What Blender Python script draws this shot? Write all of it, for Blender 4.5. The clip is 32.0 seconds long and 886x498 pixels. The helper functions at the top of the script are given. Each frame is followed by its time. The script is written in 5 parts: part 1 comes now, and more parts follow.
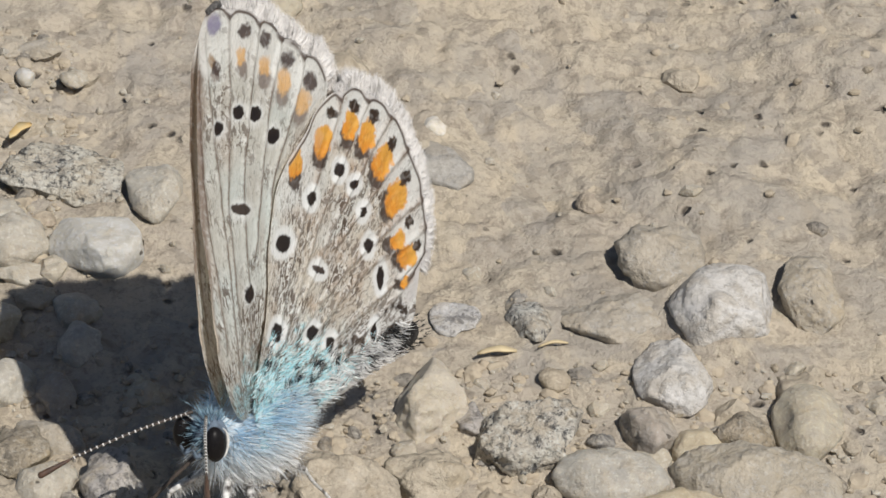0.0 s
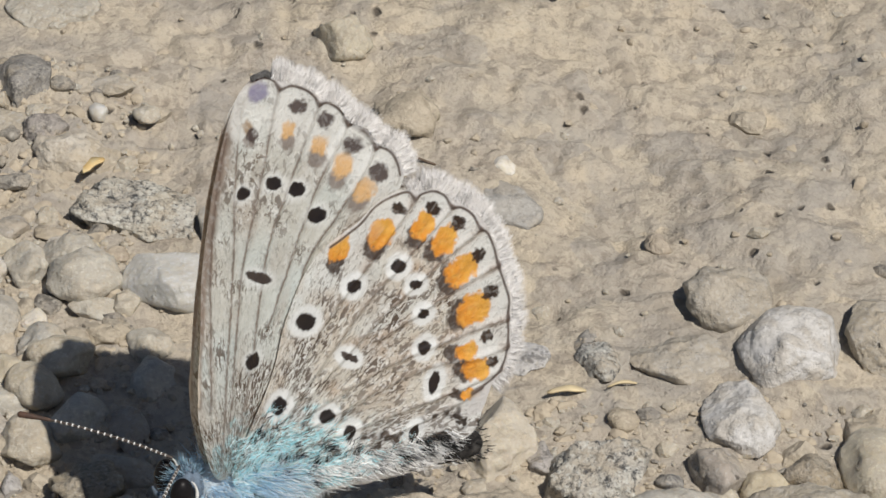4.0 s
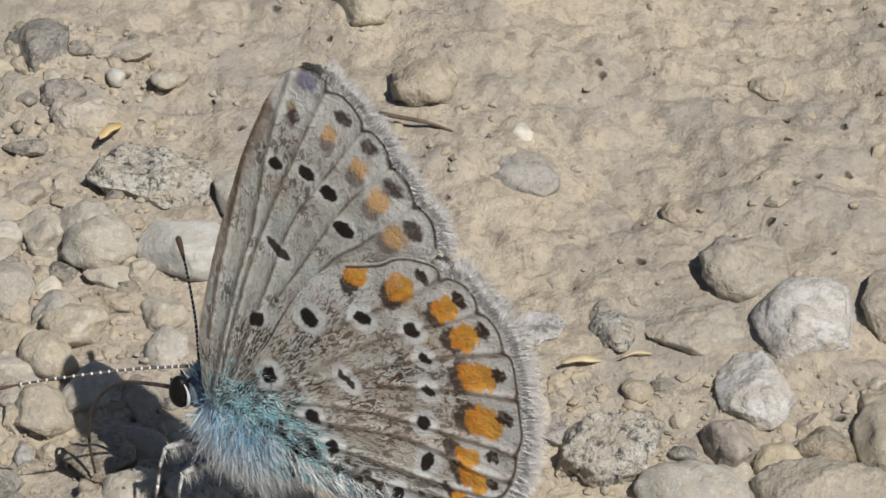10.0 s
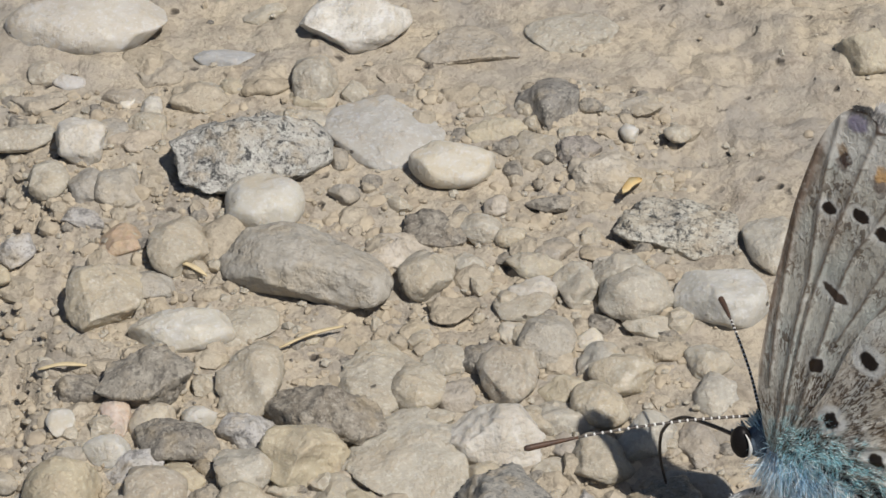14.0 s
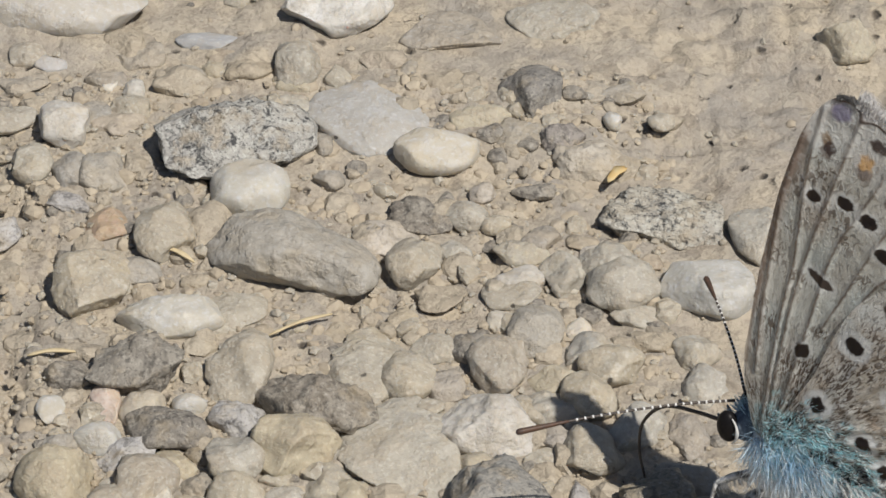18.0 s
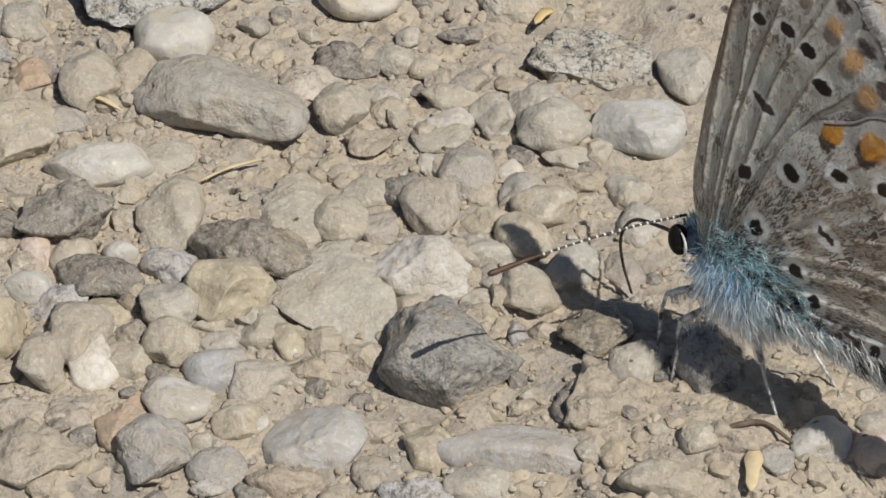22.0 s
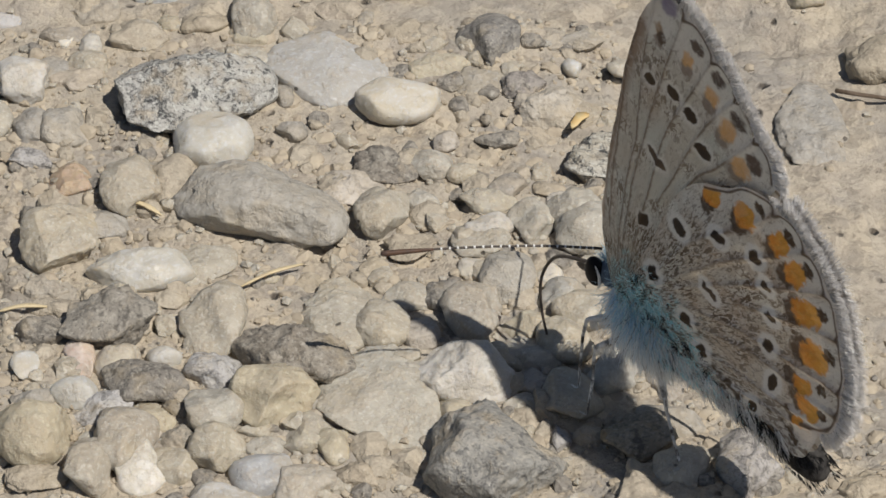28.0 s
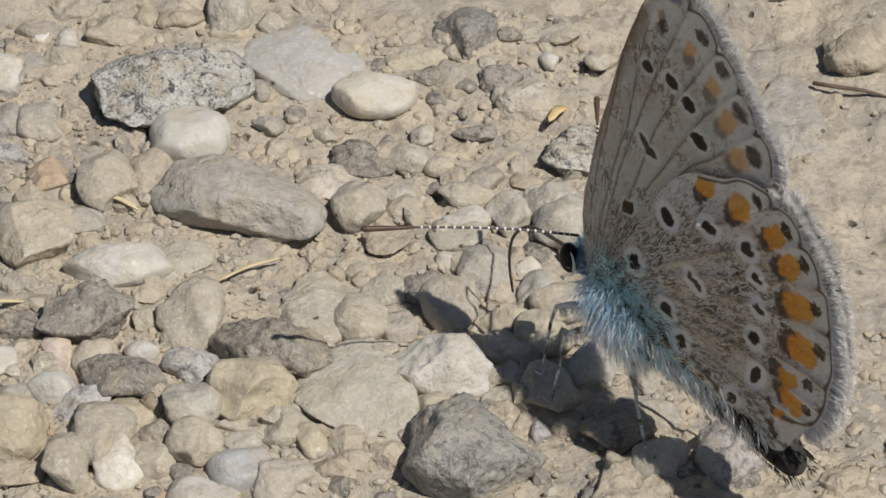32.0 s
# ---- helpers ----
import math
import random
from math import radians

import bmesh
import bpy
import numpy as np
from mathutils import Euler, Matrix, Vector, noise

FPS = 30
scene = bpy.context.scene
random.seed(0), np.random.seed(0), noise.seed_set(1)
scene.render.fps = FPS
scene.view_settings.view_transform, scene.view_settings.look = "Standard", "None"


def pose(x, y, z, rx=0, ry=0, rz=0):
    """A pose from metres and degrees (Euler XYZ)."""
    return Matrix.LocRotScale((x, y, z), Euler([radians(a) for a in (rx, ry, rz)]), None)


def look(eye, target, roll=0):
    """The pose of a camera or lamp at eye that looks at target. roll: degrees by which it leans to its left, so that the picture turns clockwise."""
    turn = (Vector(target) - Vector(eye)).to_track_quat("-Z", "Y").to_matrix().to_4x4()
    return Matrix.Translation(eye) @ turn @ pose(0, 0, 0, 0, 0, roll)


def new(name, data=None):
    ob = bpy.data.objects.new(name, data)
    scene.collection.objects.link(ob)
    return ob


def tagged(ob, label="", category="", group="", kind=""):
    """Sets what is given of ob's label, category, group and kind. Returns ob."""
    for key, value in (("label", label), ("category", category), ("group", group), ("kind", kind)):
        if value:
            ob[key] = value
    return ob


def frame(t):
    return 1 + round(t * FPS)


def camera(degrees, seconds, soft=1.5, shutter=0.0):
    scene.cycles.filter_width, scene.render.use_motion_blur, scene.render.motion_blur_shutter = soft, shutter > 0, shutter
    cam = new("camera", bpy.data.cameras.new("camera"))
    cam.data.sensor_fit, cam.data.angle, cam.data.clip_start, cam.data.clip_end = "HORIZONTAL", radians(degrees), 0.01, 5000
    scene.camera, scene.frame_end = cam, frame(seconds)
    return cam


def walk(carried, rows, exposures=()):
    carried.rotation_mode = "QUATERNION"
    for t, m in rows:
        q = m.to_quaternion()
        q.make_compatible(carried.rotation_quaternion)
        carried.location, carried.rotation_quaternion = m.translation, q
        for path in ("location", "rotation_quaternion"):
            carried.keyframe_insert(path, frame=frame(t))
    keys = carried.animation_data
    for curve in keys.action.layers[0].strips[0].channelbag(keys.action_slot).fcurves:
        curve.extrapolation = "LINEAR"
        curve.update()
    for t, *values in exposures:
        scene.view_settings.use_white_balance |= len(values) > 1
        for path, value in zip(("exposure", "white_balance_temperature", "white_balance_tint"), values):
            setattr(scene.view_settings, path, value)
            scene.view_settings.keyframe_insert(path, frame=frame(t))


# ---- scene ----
# ---- camera and its path ----
cam = camera(13.00, 32.0, soft=1.6)
PATH = [
    (0, (0.01222, -0.10240, 0.08341), (0.01455, -0.00383, -0.00131), 1.72),
    (0.5, (0.01206, -0.10249, 0.08366), (0.01397, -0.00379, -0.00093), 1.70),
    (1, (0.01173, -0.10248, 0.08355), (0.01398, -0.00366, -0.00089), 1.96),
    (1.5, (0.01165, -0.10267, 0.08368), (0.01340, -0.00385, -0.00077), 1.86),
    (2, (0.01092, -0.10266, 0.08304), (0.01245, -0.00473, -0.00245), 1.93),
    (2.5, (0.01164, -0.10275, 0.08271), (0.01287, -0.00529, -0.00332), 1.92),
    (3, (0.01192, -0.10256, 0.08341), (0.01314, -0.00417, -0.00155), 1.98),
    (3.5, (0.01063, -0.10314, 0.08398), (0.01216, -0.00372, 0.00024), 2.17),
    (5.5, (0.01189, -0.10114, 0.08546), (0.01269, -0.00445, -0.00143), 1.03),
    (6, (0.01209, -0.10139, 0.08493), (0.01306, -0.00480, -0.00208), 1.10),
    (6.5, (0.01225, -0.10133, 0.08483), (0.01318, -0.00496, -0.00241), 1.16),
    (7, (0.01245, -0.10160, 0.08568), (0.01385, -0.00417, -0.00037), 1.53),
    (7.5, (0.01306, -0.10139, 0.08550), (0.01396, -0.00414, -0.00076), 1.50),
    (8, (0.01260, -0.10131, 0.08508), (0.01369, -0.00447, -0.00164), 1.74),
    (8.5, (0.01273, -0.10126, 0.08503), (0.01367, -0.00409, -0.00132), 1.68),
    (9, (0.01266, -0.10151, 0.08475), (0.01408, -0.00497, -0.00231), 1.96),
    (9.5, (0.01225, -0.10154, 0.08516), (0.01249, -0.00478, -0.00166), 1.64),
    (10, (0.01205, -0.10167, 0.08550), (0.01168, -0.00433, -0.00067), 1.49),
    (10.5, (0.01105, -0.10187, 0.08509), (0.01045, -0.00441, -0.00094), 1.41),
    (11, (0.00984, -0.10474, 0.08739), (0.00854, -0.00762, 0.00100), 0.79),
    (11.5, (0.00541, -0.10296, 0.08476), (0.00462, -0.00447, -0.00009), 1.08),
    (12, (0.00388, -0.10326, 0.08422), (0.00124, -0.00410, 0.00021), 0.14),
    (12.5, (0.00300, -0.10337, 0.08422), (-0.00047, -0.00361, 0.00094), -0.53),
    (13, (0.00225, -0.10329, 0.08393), (-0.00267, -0.00387, 0.00032), -1.29),
    (13.5, (0.00067, -0.10343, 0.08425), (-0.00539, -0.00401, 0.00071), -1.98),
    (14, (0.00081, -0.10382, 0.08409), (-0.00609, -0.00408, 0.00101), -2.73),
    (14.5, (0.00063, -0.10373, 0.08477), (-0.00620, -0.00423, 0.00139), -2.82),
    (16.5, (-0.00204, -0.10242, 0.08517), (-0.00567, -0.00441, -0.00015), -0.77),
    (17, (-0.00201, -0.10271, 0.08563), (-0.00488, -0.00443, 0.00059), -0.47),
    (17.5, (-0.00171, -0.10296, 0.08556), (-0.00430, -0.00487, 0.00029), -0.45),
    (18, (-0.00268, -0.10319, 0.08543), (-0.00567, -0.00451, 0.00086), -0.82),
    (18.5, (-0.00410, -0.10321, 0.08530), (-0.00767, -0.00519, -0.00001), -1.57),
    (19, (-0.00462, -0.10379, 0.08545), (-0.00501, -0.00592, -0.00012), -0.58),
    (19.5, (-0.00529, -0.10424, 0.08568), (-0.00647, -0.00584, 0.00074), -0.71),
    (20, (-0.00546, -0.10355, 0.08551), (-0.00685, -0.00598, -0.00038), -0.94),
    (20.5, (-0.00530, -0.10374, 0.08509), (-0.00560, -0.00583, -0.00043), -0.54),
    (21, (-0.00478, -0.10350, 0.08486), (-0.00475, -0.00598, -0.00110), -0.52),
    (21.5, (-0.00487, -0.10353, 0.08421), (-0.00468, -0.00663, -0.00245), -0.55),
    (22, (-0.00474, -0.10363, 0.08369), (-0.00335, -0.00733, -0.00362), -0.08),
    (22.5, (-0.00445, -0.10307, 0.08436), (-0.00321, -0.00565, -0.00170), -0.09),
    (23, (-0.00488, -0.10280, 0.08458), (-0.00419, -0.00494, -0.00099), -0.38),
    (23.5, (-0.00476, -0.10281, 0.08468), (-0.00401, -0.00466, -0.00057), -0.38),
    (24, (-0.00488, -0.10301, 0.08450), (-0.00390, -0.00527, -0.00120), -0.30),
    (24.5, (-0.00508, -0.10268, 0.08440), (-0.00436, -0.00523, -0.00163), -0.44),
    (25, (-0.00533, -0.10309, 0.08387), (-0.00490, -0.00549, -0.00200), -0.60),
    (25.5, (-0.00548, -0.10308, 0.08426), (-0.00430, -0.00567, -0.00182), -0.34),
    (26, (-0.00547, -0.10338, 0.08428), (-0.00402, -0.00576, -0.00156), -0.18),
    (26.5, (-0.00548, -0.10323, 0.08439), (-0.00453, -0.00525, -0.00104), -0.48),
    (28.5, (-0.00734, -0.10391, 0.08483), (-0.00461, -0.00572, -0.00032), 0.27),
    (29, (-0.00680, -0.10408, 0.08487), (-0.00429, -0.00570, -0.00006), 0.07),
    (29.5, (-0.00683, -0.10420, 0.08451), (-0.00410, -0.00569, -0.00028), 0.07),
    (30, (-0.00685, -0.10383, 0.08471), (-0.00407, -0.00559, -0.00039), 0.20),
    (30.5, (-0.00683, -0.10366, 0.08470), (-0.00407, -0.00545, -0.00044), 0.18),
    (31, (-0.00700, -0.10383, 0.08439), (-0.00409, -0.00554, -0.00064), 0.20),
    (31.5, (-0.00705, -0.10368, 0.08434), (-0.00355, -0.00519, -0.00044), 0.35),
    (32, (-0.00708, -0.10374, 0.08427), (-0.00388, -0.00553, -0.00085), 0.24),
]

walk(cam, [(t, look(eye, target, roll)) for t, eye, target, roll in PATH], exposures=[(0, 0.0), (32, 0.0)])

# ---- sky and sun ----
SUN_AZIMUTH, SUN_HEIGHT = radians(132), radians(60)
world = bpy.data.worlds.new("sky")
scene.world = world
world.use_nodes = True
sky = world.node_tree.nodes.new("ShaderNodeTexSky")
sky.sky_type, sky.sun_disc = "NISHITA", False
sky.sun_elevation, sky.sun_rotation = SUN_HEIGHT, SUN_AZIMUTH
back = world.node_tree.nodes["Background"]
back.inputs["Strength"].default_value = 0.05
world.node_tree.links.new(sky.outputs["Color"], back.inputs["Color"])
sun_data = bpy.data.lights.new("sun", "SUN")
sun_data.energy, sun_data.angle, sun_data.color = 4.5, radians(0.53), (1.0, 0.955, 0.89)
sun = new("sun", sun_data)
toward = Vector((math.sin(SUN_AZIMUTH) * math.cos(SUN_HEIGHT), math.cos(SUN_AZIMUTH) * math.cos(SUN_HEIGHT), math.sin(SUN_HEIGHT)))
sun.matrix_world = look(toward * 2, (0, 0, 0))

MM = 0.001


# ---- materials ----
class Nodes:
    """A node material with short ways to add and join nodes. Lengths in the textures are millimetres."""

    def __init__(self, name):
        self.mat = bpy.data.materials.new(name)
        self.mat.use_nodes = True
        self.tree = self.mat.node_tree
        self.shader = self.tree.nodes["Principled BSDF"]
        self.out = self.tree.nodes["Material Output"]
        self.place = None

    def add(self, kind, **inputs):
        node = self.tree.nodes.new(kind)
        for key, value in inputs.items():
            self.put(node.inputs[key.replace("_", " ")], value)
        return node

    def put(self, socket, value):
        if isinstance(value, bpy.types.NodeSocket):
            self.tree.links.new(value, socket)
        else:
            socket.default_value = value

    def coords(self, shift=True):
        """Object coordinates in millimetres, shifted by the object's random number."""
        if self.place is None:
            tex = self.add("ShaderNodeTexCoord")
            scaled = self.add("ShaderNodeVectorMath", Vector=tex.outputs["Object"])
            scaled.operation = "SCALE"
            scaled.inputs["Scale"].default_value = 1000.0
            self.place = scaled.outputs["Vector"]
            if shift:
                info = self.add("ShaderNodeObjectInfo")
                far = self.math("MULTIPLY", info.outputs["Random"], 90.0)
                moved = self.add("ShaderNodeVectorMath")
                moved.operation = "ADD"
                self.put(moved.inputs[0], self.place)
                self.put(moved.inputs[1], far)
                self.place = moved.outputs["Vector"]
        return self.place

    def math(self, operation, a, b=0.0):
        node = self.add("ShaderNodeMath")
        node.operation = operation
        self.put(node.inputs[0], a)
        self.put(node.inputs[1], b)
        return node.outputs[0]

    def noise(self, scale, detail=4.0, rough=0.55, bend=0.0):
        return self.add("ShaderNodeTexNoise", Vector=self.coords(), Scale=scale, Detail=detail, Roughness=rough, Distortion=bend).outputs["Fac"]

    def cells(self, scale, warp=0.5, warp_scale=1.6):
        """Distance from the cell's middle and two random numbers of the cell; the cells are bent out of shape."""
        wild = self.add("ShaderNodeTexNoise", Vector=self.coords(), Scale=warp_scale, Detail=3.0)
        bent = self.add("ShaderNodeVectorMath")
        bent.operation = "MULTIPLY_ADD"
        self.put(bent.inputs[0], wild.outputs["Color"])
        bent.inputs[1].default_value = (warp, warp, warp)
        self.put(bent.inputs[2], self.coords())
        node = self.add("ShaderNodeTexVoronoi", Vector=bent.outputs["Vector"], Scale=scale)
        split = self.add("ShaderNodeSeparateColor", Color=node.outputs["Color"])
        return node.outputs["Distance"], split.outputs[0], split.outputs[1]

    def ramp(self, value, low, high):
        node = self.add("ShaderNodeMapRange", Value=value)
        node.inputs["From Min"].default_value, node.inputs["From Max"].default_value = low, high
        return node.outputs["Result"]

    def mix(self, fac, a, b, kind="MIX"):
        node = self.tree.nodes.new("ShaderNodeMix")
        node.data_type, node.blend_type = "RGBA", kind
        self.put(node.inputs["Factor"], fac)
        for socket, value in ((node.inputs[6], a), (node.inputs[7], b)):
            self.put(socket, (*value, 1.0) if isinstance(value, tuple) else value)
        return node.outputs[2]

    def bump(self, height, depth, strength=1.0):
        node = self.add("ShaderNodeBump", Height=height, Strength=strength, Distance=depth * MM)
        self.put(self.shader.inputs["Normal"], node.outputs["Normal"])

    def done(self, colour, rough=0.85, gloss=0.25):
        self.put(self.shader.inputs["Base Color"], (*colour, 1.0) if isinstance(colour, tuple) else colour)
        self.put(self.shader.inputs["Roughness"], rough)
        self.shader.inputs["Specular IOR Level"].default_value = gloss
        return self.mat


def stone_material(name, main, other, speck, specks=0.5, crust=0.3, gloss=0.3, clear=0.0, cover=0.4):
    """Limestone and quartz pebbles: calm cloudy body, a few specks and shade-darkened pits, partly caked with pale
    crumbling soil.
    """
    n = Nodes(name)
    light = tuple(max(min(1.22 * v + 0.03, 0.52), pale) for v, pale in zip(main, (0.37, 0.345, 0.295)))
    tint = n.add("ShaderNodeObjectInfo").outputs["Random"]
    hue = n.tree.nodes.new("ShaderNodeValToRGB")
    n.put(hue.inputs["Fac"], tint)
    for stop, rgb in ((0.1, (0.43, 0.34, 0.205)), (0.25, (0.235, 0.215, 0.185)), (0.4, (0.44, 0.40, 0.32)), (0.55, (0.285, 0.287, 0.287)), (0.7, (0.38, 0.315, 0.205)), (0.85, (0.285, 0.22, 0.165)), (1.0, (0.44, 0.405, 0.325))):
        hue.color_ramp.elements.new(stop).color = (*rgb, 1.0)
    hue.color_ramp.elements[0].color, hue.color_ramp.elements[-1].color = (0.30, 0.275, 0.235, 1.0), (0.42, 0.39, 0.33, 1.0)
    colour = n.mix(0.5, main, hue.outputs["Color"])
    colour = n.mix(n.math("MULTIPLY", n.ramp(n.noise(0.5, 5, 0.65), 0.36, 0.64), 0.5), colour, other)
    colour = n.mix(n.math("MULTIPLY", n.ramp(n.noise(1.5, 6, 0.7), 0.47, 0.62), 0.40), colour, light)
    colour = n.mix(n.math("MULTIPLY", n.ramp(n.noise(2.6, 6, 0.75, 0.3), 0.51, 0.60), specks), colour, speck)
    colour = n.mix(n.math("MULTIPLY", n.ramp(n.noise(8.0, 3, 0.7), 0.56, 0.66), 0.15 + 0.55 * specks), colour, speck)
    colour = n.mix(n.math("MULTIPLY", n.ramp(n.noise(6.5, 3, 0.6), 0.56, 0.63), 0.55), colour, light)
    colour = n.mix(n.math("MULTIPLY", n.ramp(n.noise(0.7, 6, 0.65), 0.56, 0.68), 0.35), colour, (0.38, 0.30, 0.185))
    # soil caked on in patches with a ragged edge
    cake = n.ramp(n.noise(0.9, 6, 0.68), 0.56 - 0.24 * crust, 0.68 - 0.24 * crust)
    dust = n.mix(n.ramp(n.noise(3.2, 5, 0.75), 0.36, 0.64), (0.43, 0.37, 0.285), (0.32, 0.272, 0.205))
    colour = n.mix(n.math("MULTIPLY", cake, cover), colour, dust)
    # small hollows, lowered in the bump, with shade put into their colour
    gap, odd, _ = n.cells(0.8, 0.4)
    pits = n.math("MULTIPLY", n.ramp(gap, 0.08, 0.05), n.ramp(odd, 0.62, 0.66))
    colour = n.mix(n.math("MULTIPLY", pits, 0.85), colour, (0.07, 0.06, 0.05))
    fine = n.math("ADD", n.math("MULTIPLY", n.noise(5.0, 3, 0.55), 0.2 + 0.6 * specks), n.math("MULTIPLY", n.noise(1.8, 3), 0.4))
    fine = n.math("ADD", fine, n.math("MULTIPLY", n.math("MULTIPLY", cake, n.noise(3.5, 3, 0.6)), 0.6))
    n.bump(n.math("SUBTRACT", fine, n.math("MULTIPLY", pits, 0.5)), 0.12 + 0.14 * specks, 0.75)
    if clear:
        n.shader.inputs["Subsurface Weight"].default_value = clear
        n.shader.inputs["Subsurface Radius"].default_value = (1.0, 0.85, 0.65)
        n.shader.inputs["Subsurface Scale"].default_value = 0.3 * MM
    return n.done(colour, n.ramp(n.noise(3.0), 0.1, 0.75), gloss)


STONES = {
    "W": (stone_material("cream quartz", (0.53, 0.51, 0.45), (0.47, 0.44, 0.375), (0.36, 0.32, 0.25), 0.12, 0.05, 0.4, 0.4), "cream white rounded pebble lying in sandy soil"),
    "L": (stone_material("pale limestone", (0.40, 0.375, 0.32), (0.36, 0.33, 0.275), (0.20, 0.18, 0.15), 0.22, 0.36, 0.3, 0.3), "pale beige limestone pebble half sunk in soil"),
    "G": (stone_material("grey limestone", (0.30, 0.285, 0.26), (0.345, 0.315, 0.265), (0.15, 0.14, 0.125), 0.35, 0.40), "dusty grey limestone pebble set in soil"),
    "B": (stone_material("blue grey limestone", (0.36, 0.36, 0.36), (0.395, 0.385, 0.36), (0.27, 0.265, 0.26), 0.14, 0.10, 0.3, 0.4), "flat bluish grey stone dusted with sand"),
    "C": (stone_material("crusted blue stone", (0.185, 0.19, 0.19), (0.27, 0.27, 0.255), (0.06, 0.06, 0.062), 0.65, 0.22, 0.3, 0.0, 0.9), "blue-grey stone with a pale flaking crust"),
    "D": (stone_material("dark limestone", (0.12, 0.11, 0.10), (0.19, 0.17, 0.15), (0.04, 0.037, 0.034), 0.60, 0.04, 0.3, 0.0, 0.7), "dark grey mottled pebble among pale gravel"),
    "S": (stone_material("speckled rock", (0.43, 0.41, 0.365), (0.30, 0.295, 0.285), (0.035, 0.036, 0.038), 0.95, 0.18, 0.3, 0.0, 0.7), "rough grey rock with black speckles"),
    "Y": (stone_material("yellow limestone", (0.415, 0.36, 0.265), (0.37, 0.33, 0.25), (0.25, 0.205, 0.145), 0.16, 0.25, 0.3, 0.3), "yellowish beige pebble pressed into soil"),
    "T": (stone_material("tan crumb", (0.374, 0.323, 0.248), (0.333, 0.289, 0.224), (0.195, 0.161, 0.124), 0.40, 0.60), "crumbly tan stone caked with sandy soil"),
    "O": (stone_material("rosy quartz", (0.408, 0.279, 0.184), (0.374, 0.306, 0.228), (0.300, 0.203, 0.128), 0.2, 0.2, 0.4, 0.3), "pinkish orange pebble among grey gravel"),
}


def soil_material():
    n = Nodes("sandy soil")
    colour = n.mix(n.ramp(n.noise(0.13, 6, 0.65, 0.8), 0.38, 0.60), (0.52, 0.445, 0.335), (0.42, 0.37, 0.305))
    _, one, two = n.cells(0.55, 1.2, 0.9)
    colour = n.mix(n.math("MULTIPLY", n.ramp(one, 0.5, 1.0), 0.50), colour, (0.52, 0.45, 0.34))
    colour = n.mix(n.math("MULTIPLY", n.ramp(two, 0.55, 1.0), 0.65), colour, (0.33, 0.305, 0.27))
    _, three, four = n.cells(1.7, 0.8, 1.8)
    colour = n.mix(n.math("MULTIPLY", n.ramp(three, 0.55, 1.0), 0.40), colour, (0.53, 0.47, 0.37))
    colour = n.mix(n.math("MULTIPLY", n.ramp(four, 0.7, 1.0), 0.60), colour, (0.27, 0.235, 0.19))
    colour = n.mix(n.math("MULTIPLY", n.ramp(n.noise(1.5, 6, 0.75, 0.6), 0.53, 0.66), 0.75), colour, (0.23, 0.195, 0.155))
    colour = n.mix(n.math("MULTIPLY", n.ramp(n.noise(3.6, 5, 0.78, 0.4), 0.51, 0.64), 0.6), colour, (0.25, 0.215, 0.175))
    colour = n.mix(n.math("MULTIPLY", n.ramp(n.noise(0.33, 4, 0.6, 0.6), 0.50, 0.62), 0.45), colour, (0.34, 0.315, 0.28))
    # pits sunk by the bump; the shade inside them is painted dark
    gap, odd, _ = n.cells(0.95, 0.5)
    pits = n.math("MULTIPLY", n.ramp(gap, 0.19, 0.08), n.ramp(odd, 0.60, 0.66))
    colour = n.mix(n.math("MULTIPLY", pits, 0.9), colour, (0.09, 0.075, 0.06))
    fine = n.math("ADD", n.math("MULTIPLY", n.noise(1.3, 5, 0.65), 0.9), n.math("MULTIPLY", n.noise(4.5, 5, 0.75), 0.45))
    n.bump(n.math("SUBTRACT", fine, n.math("MULTIPLY", pits, 0.8)), 0.33, 0.85)
    return n.done(colour, 0.93, 0.15)


def plain(name, main, other, scale, rough=0.6, gloss=0.3, depth=0.02):
    n = Nodes(name)
    grain = n.noise(scale, 4, 0.6)
    n.bump(grain, depth, 0.6)
    return n.done(n.mix(n.ramp(grain, 0.35, 0.65), main, other), rough, gloss)


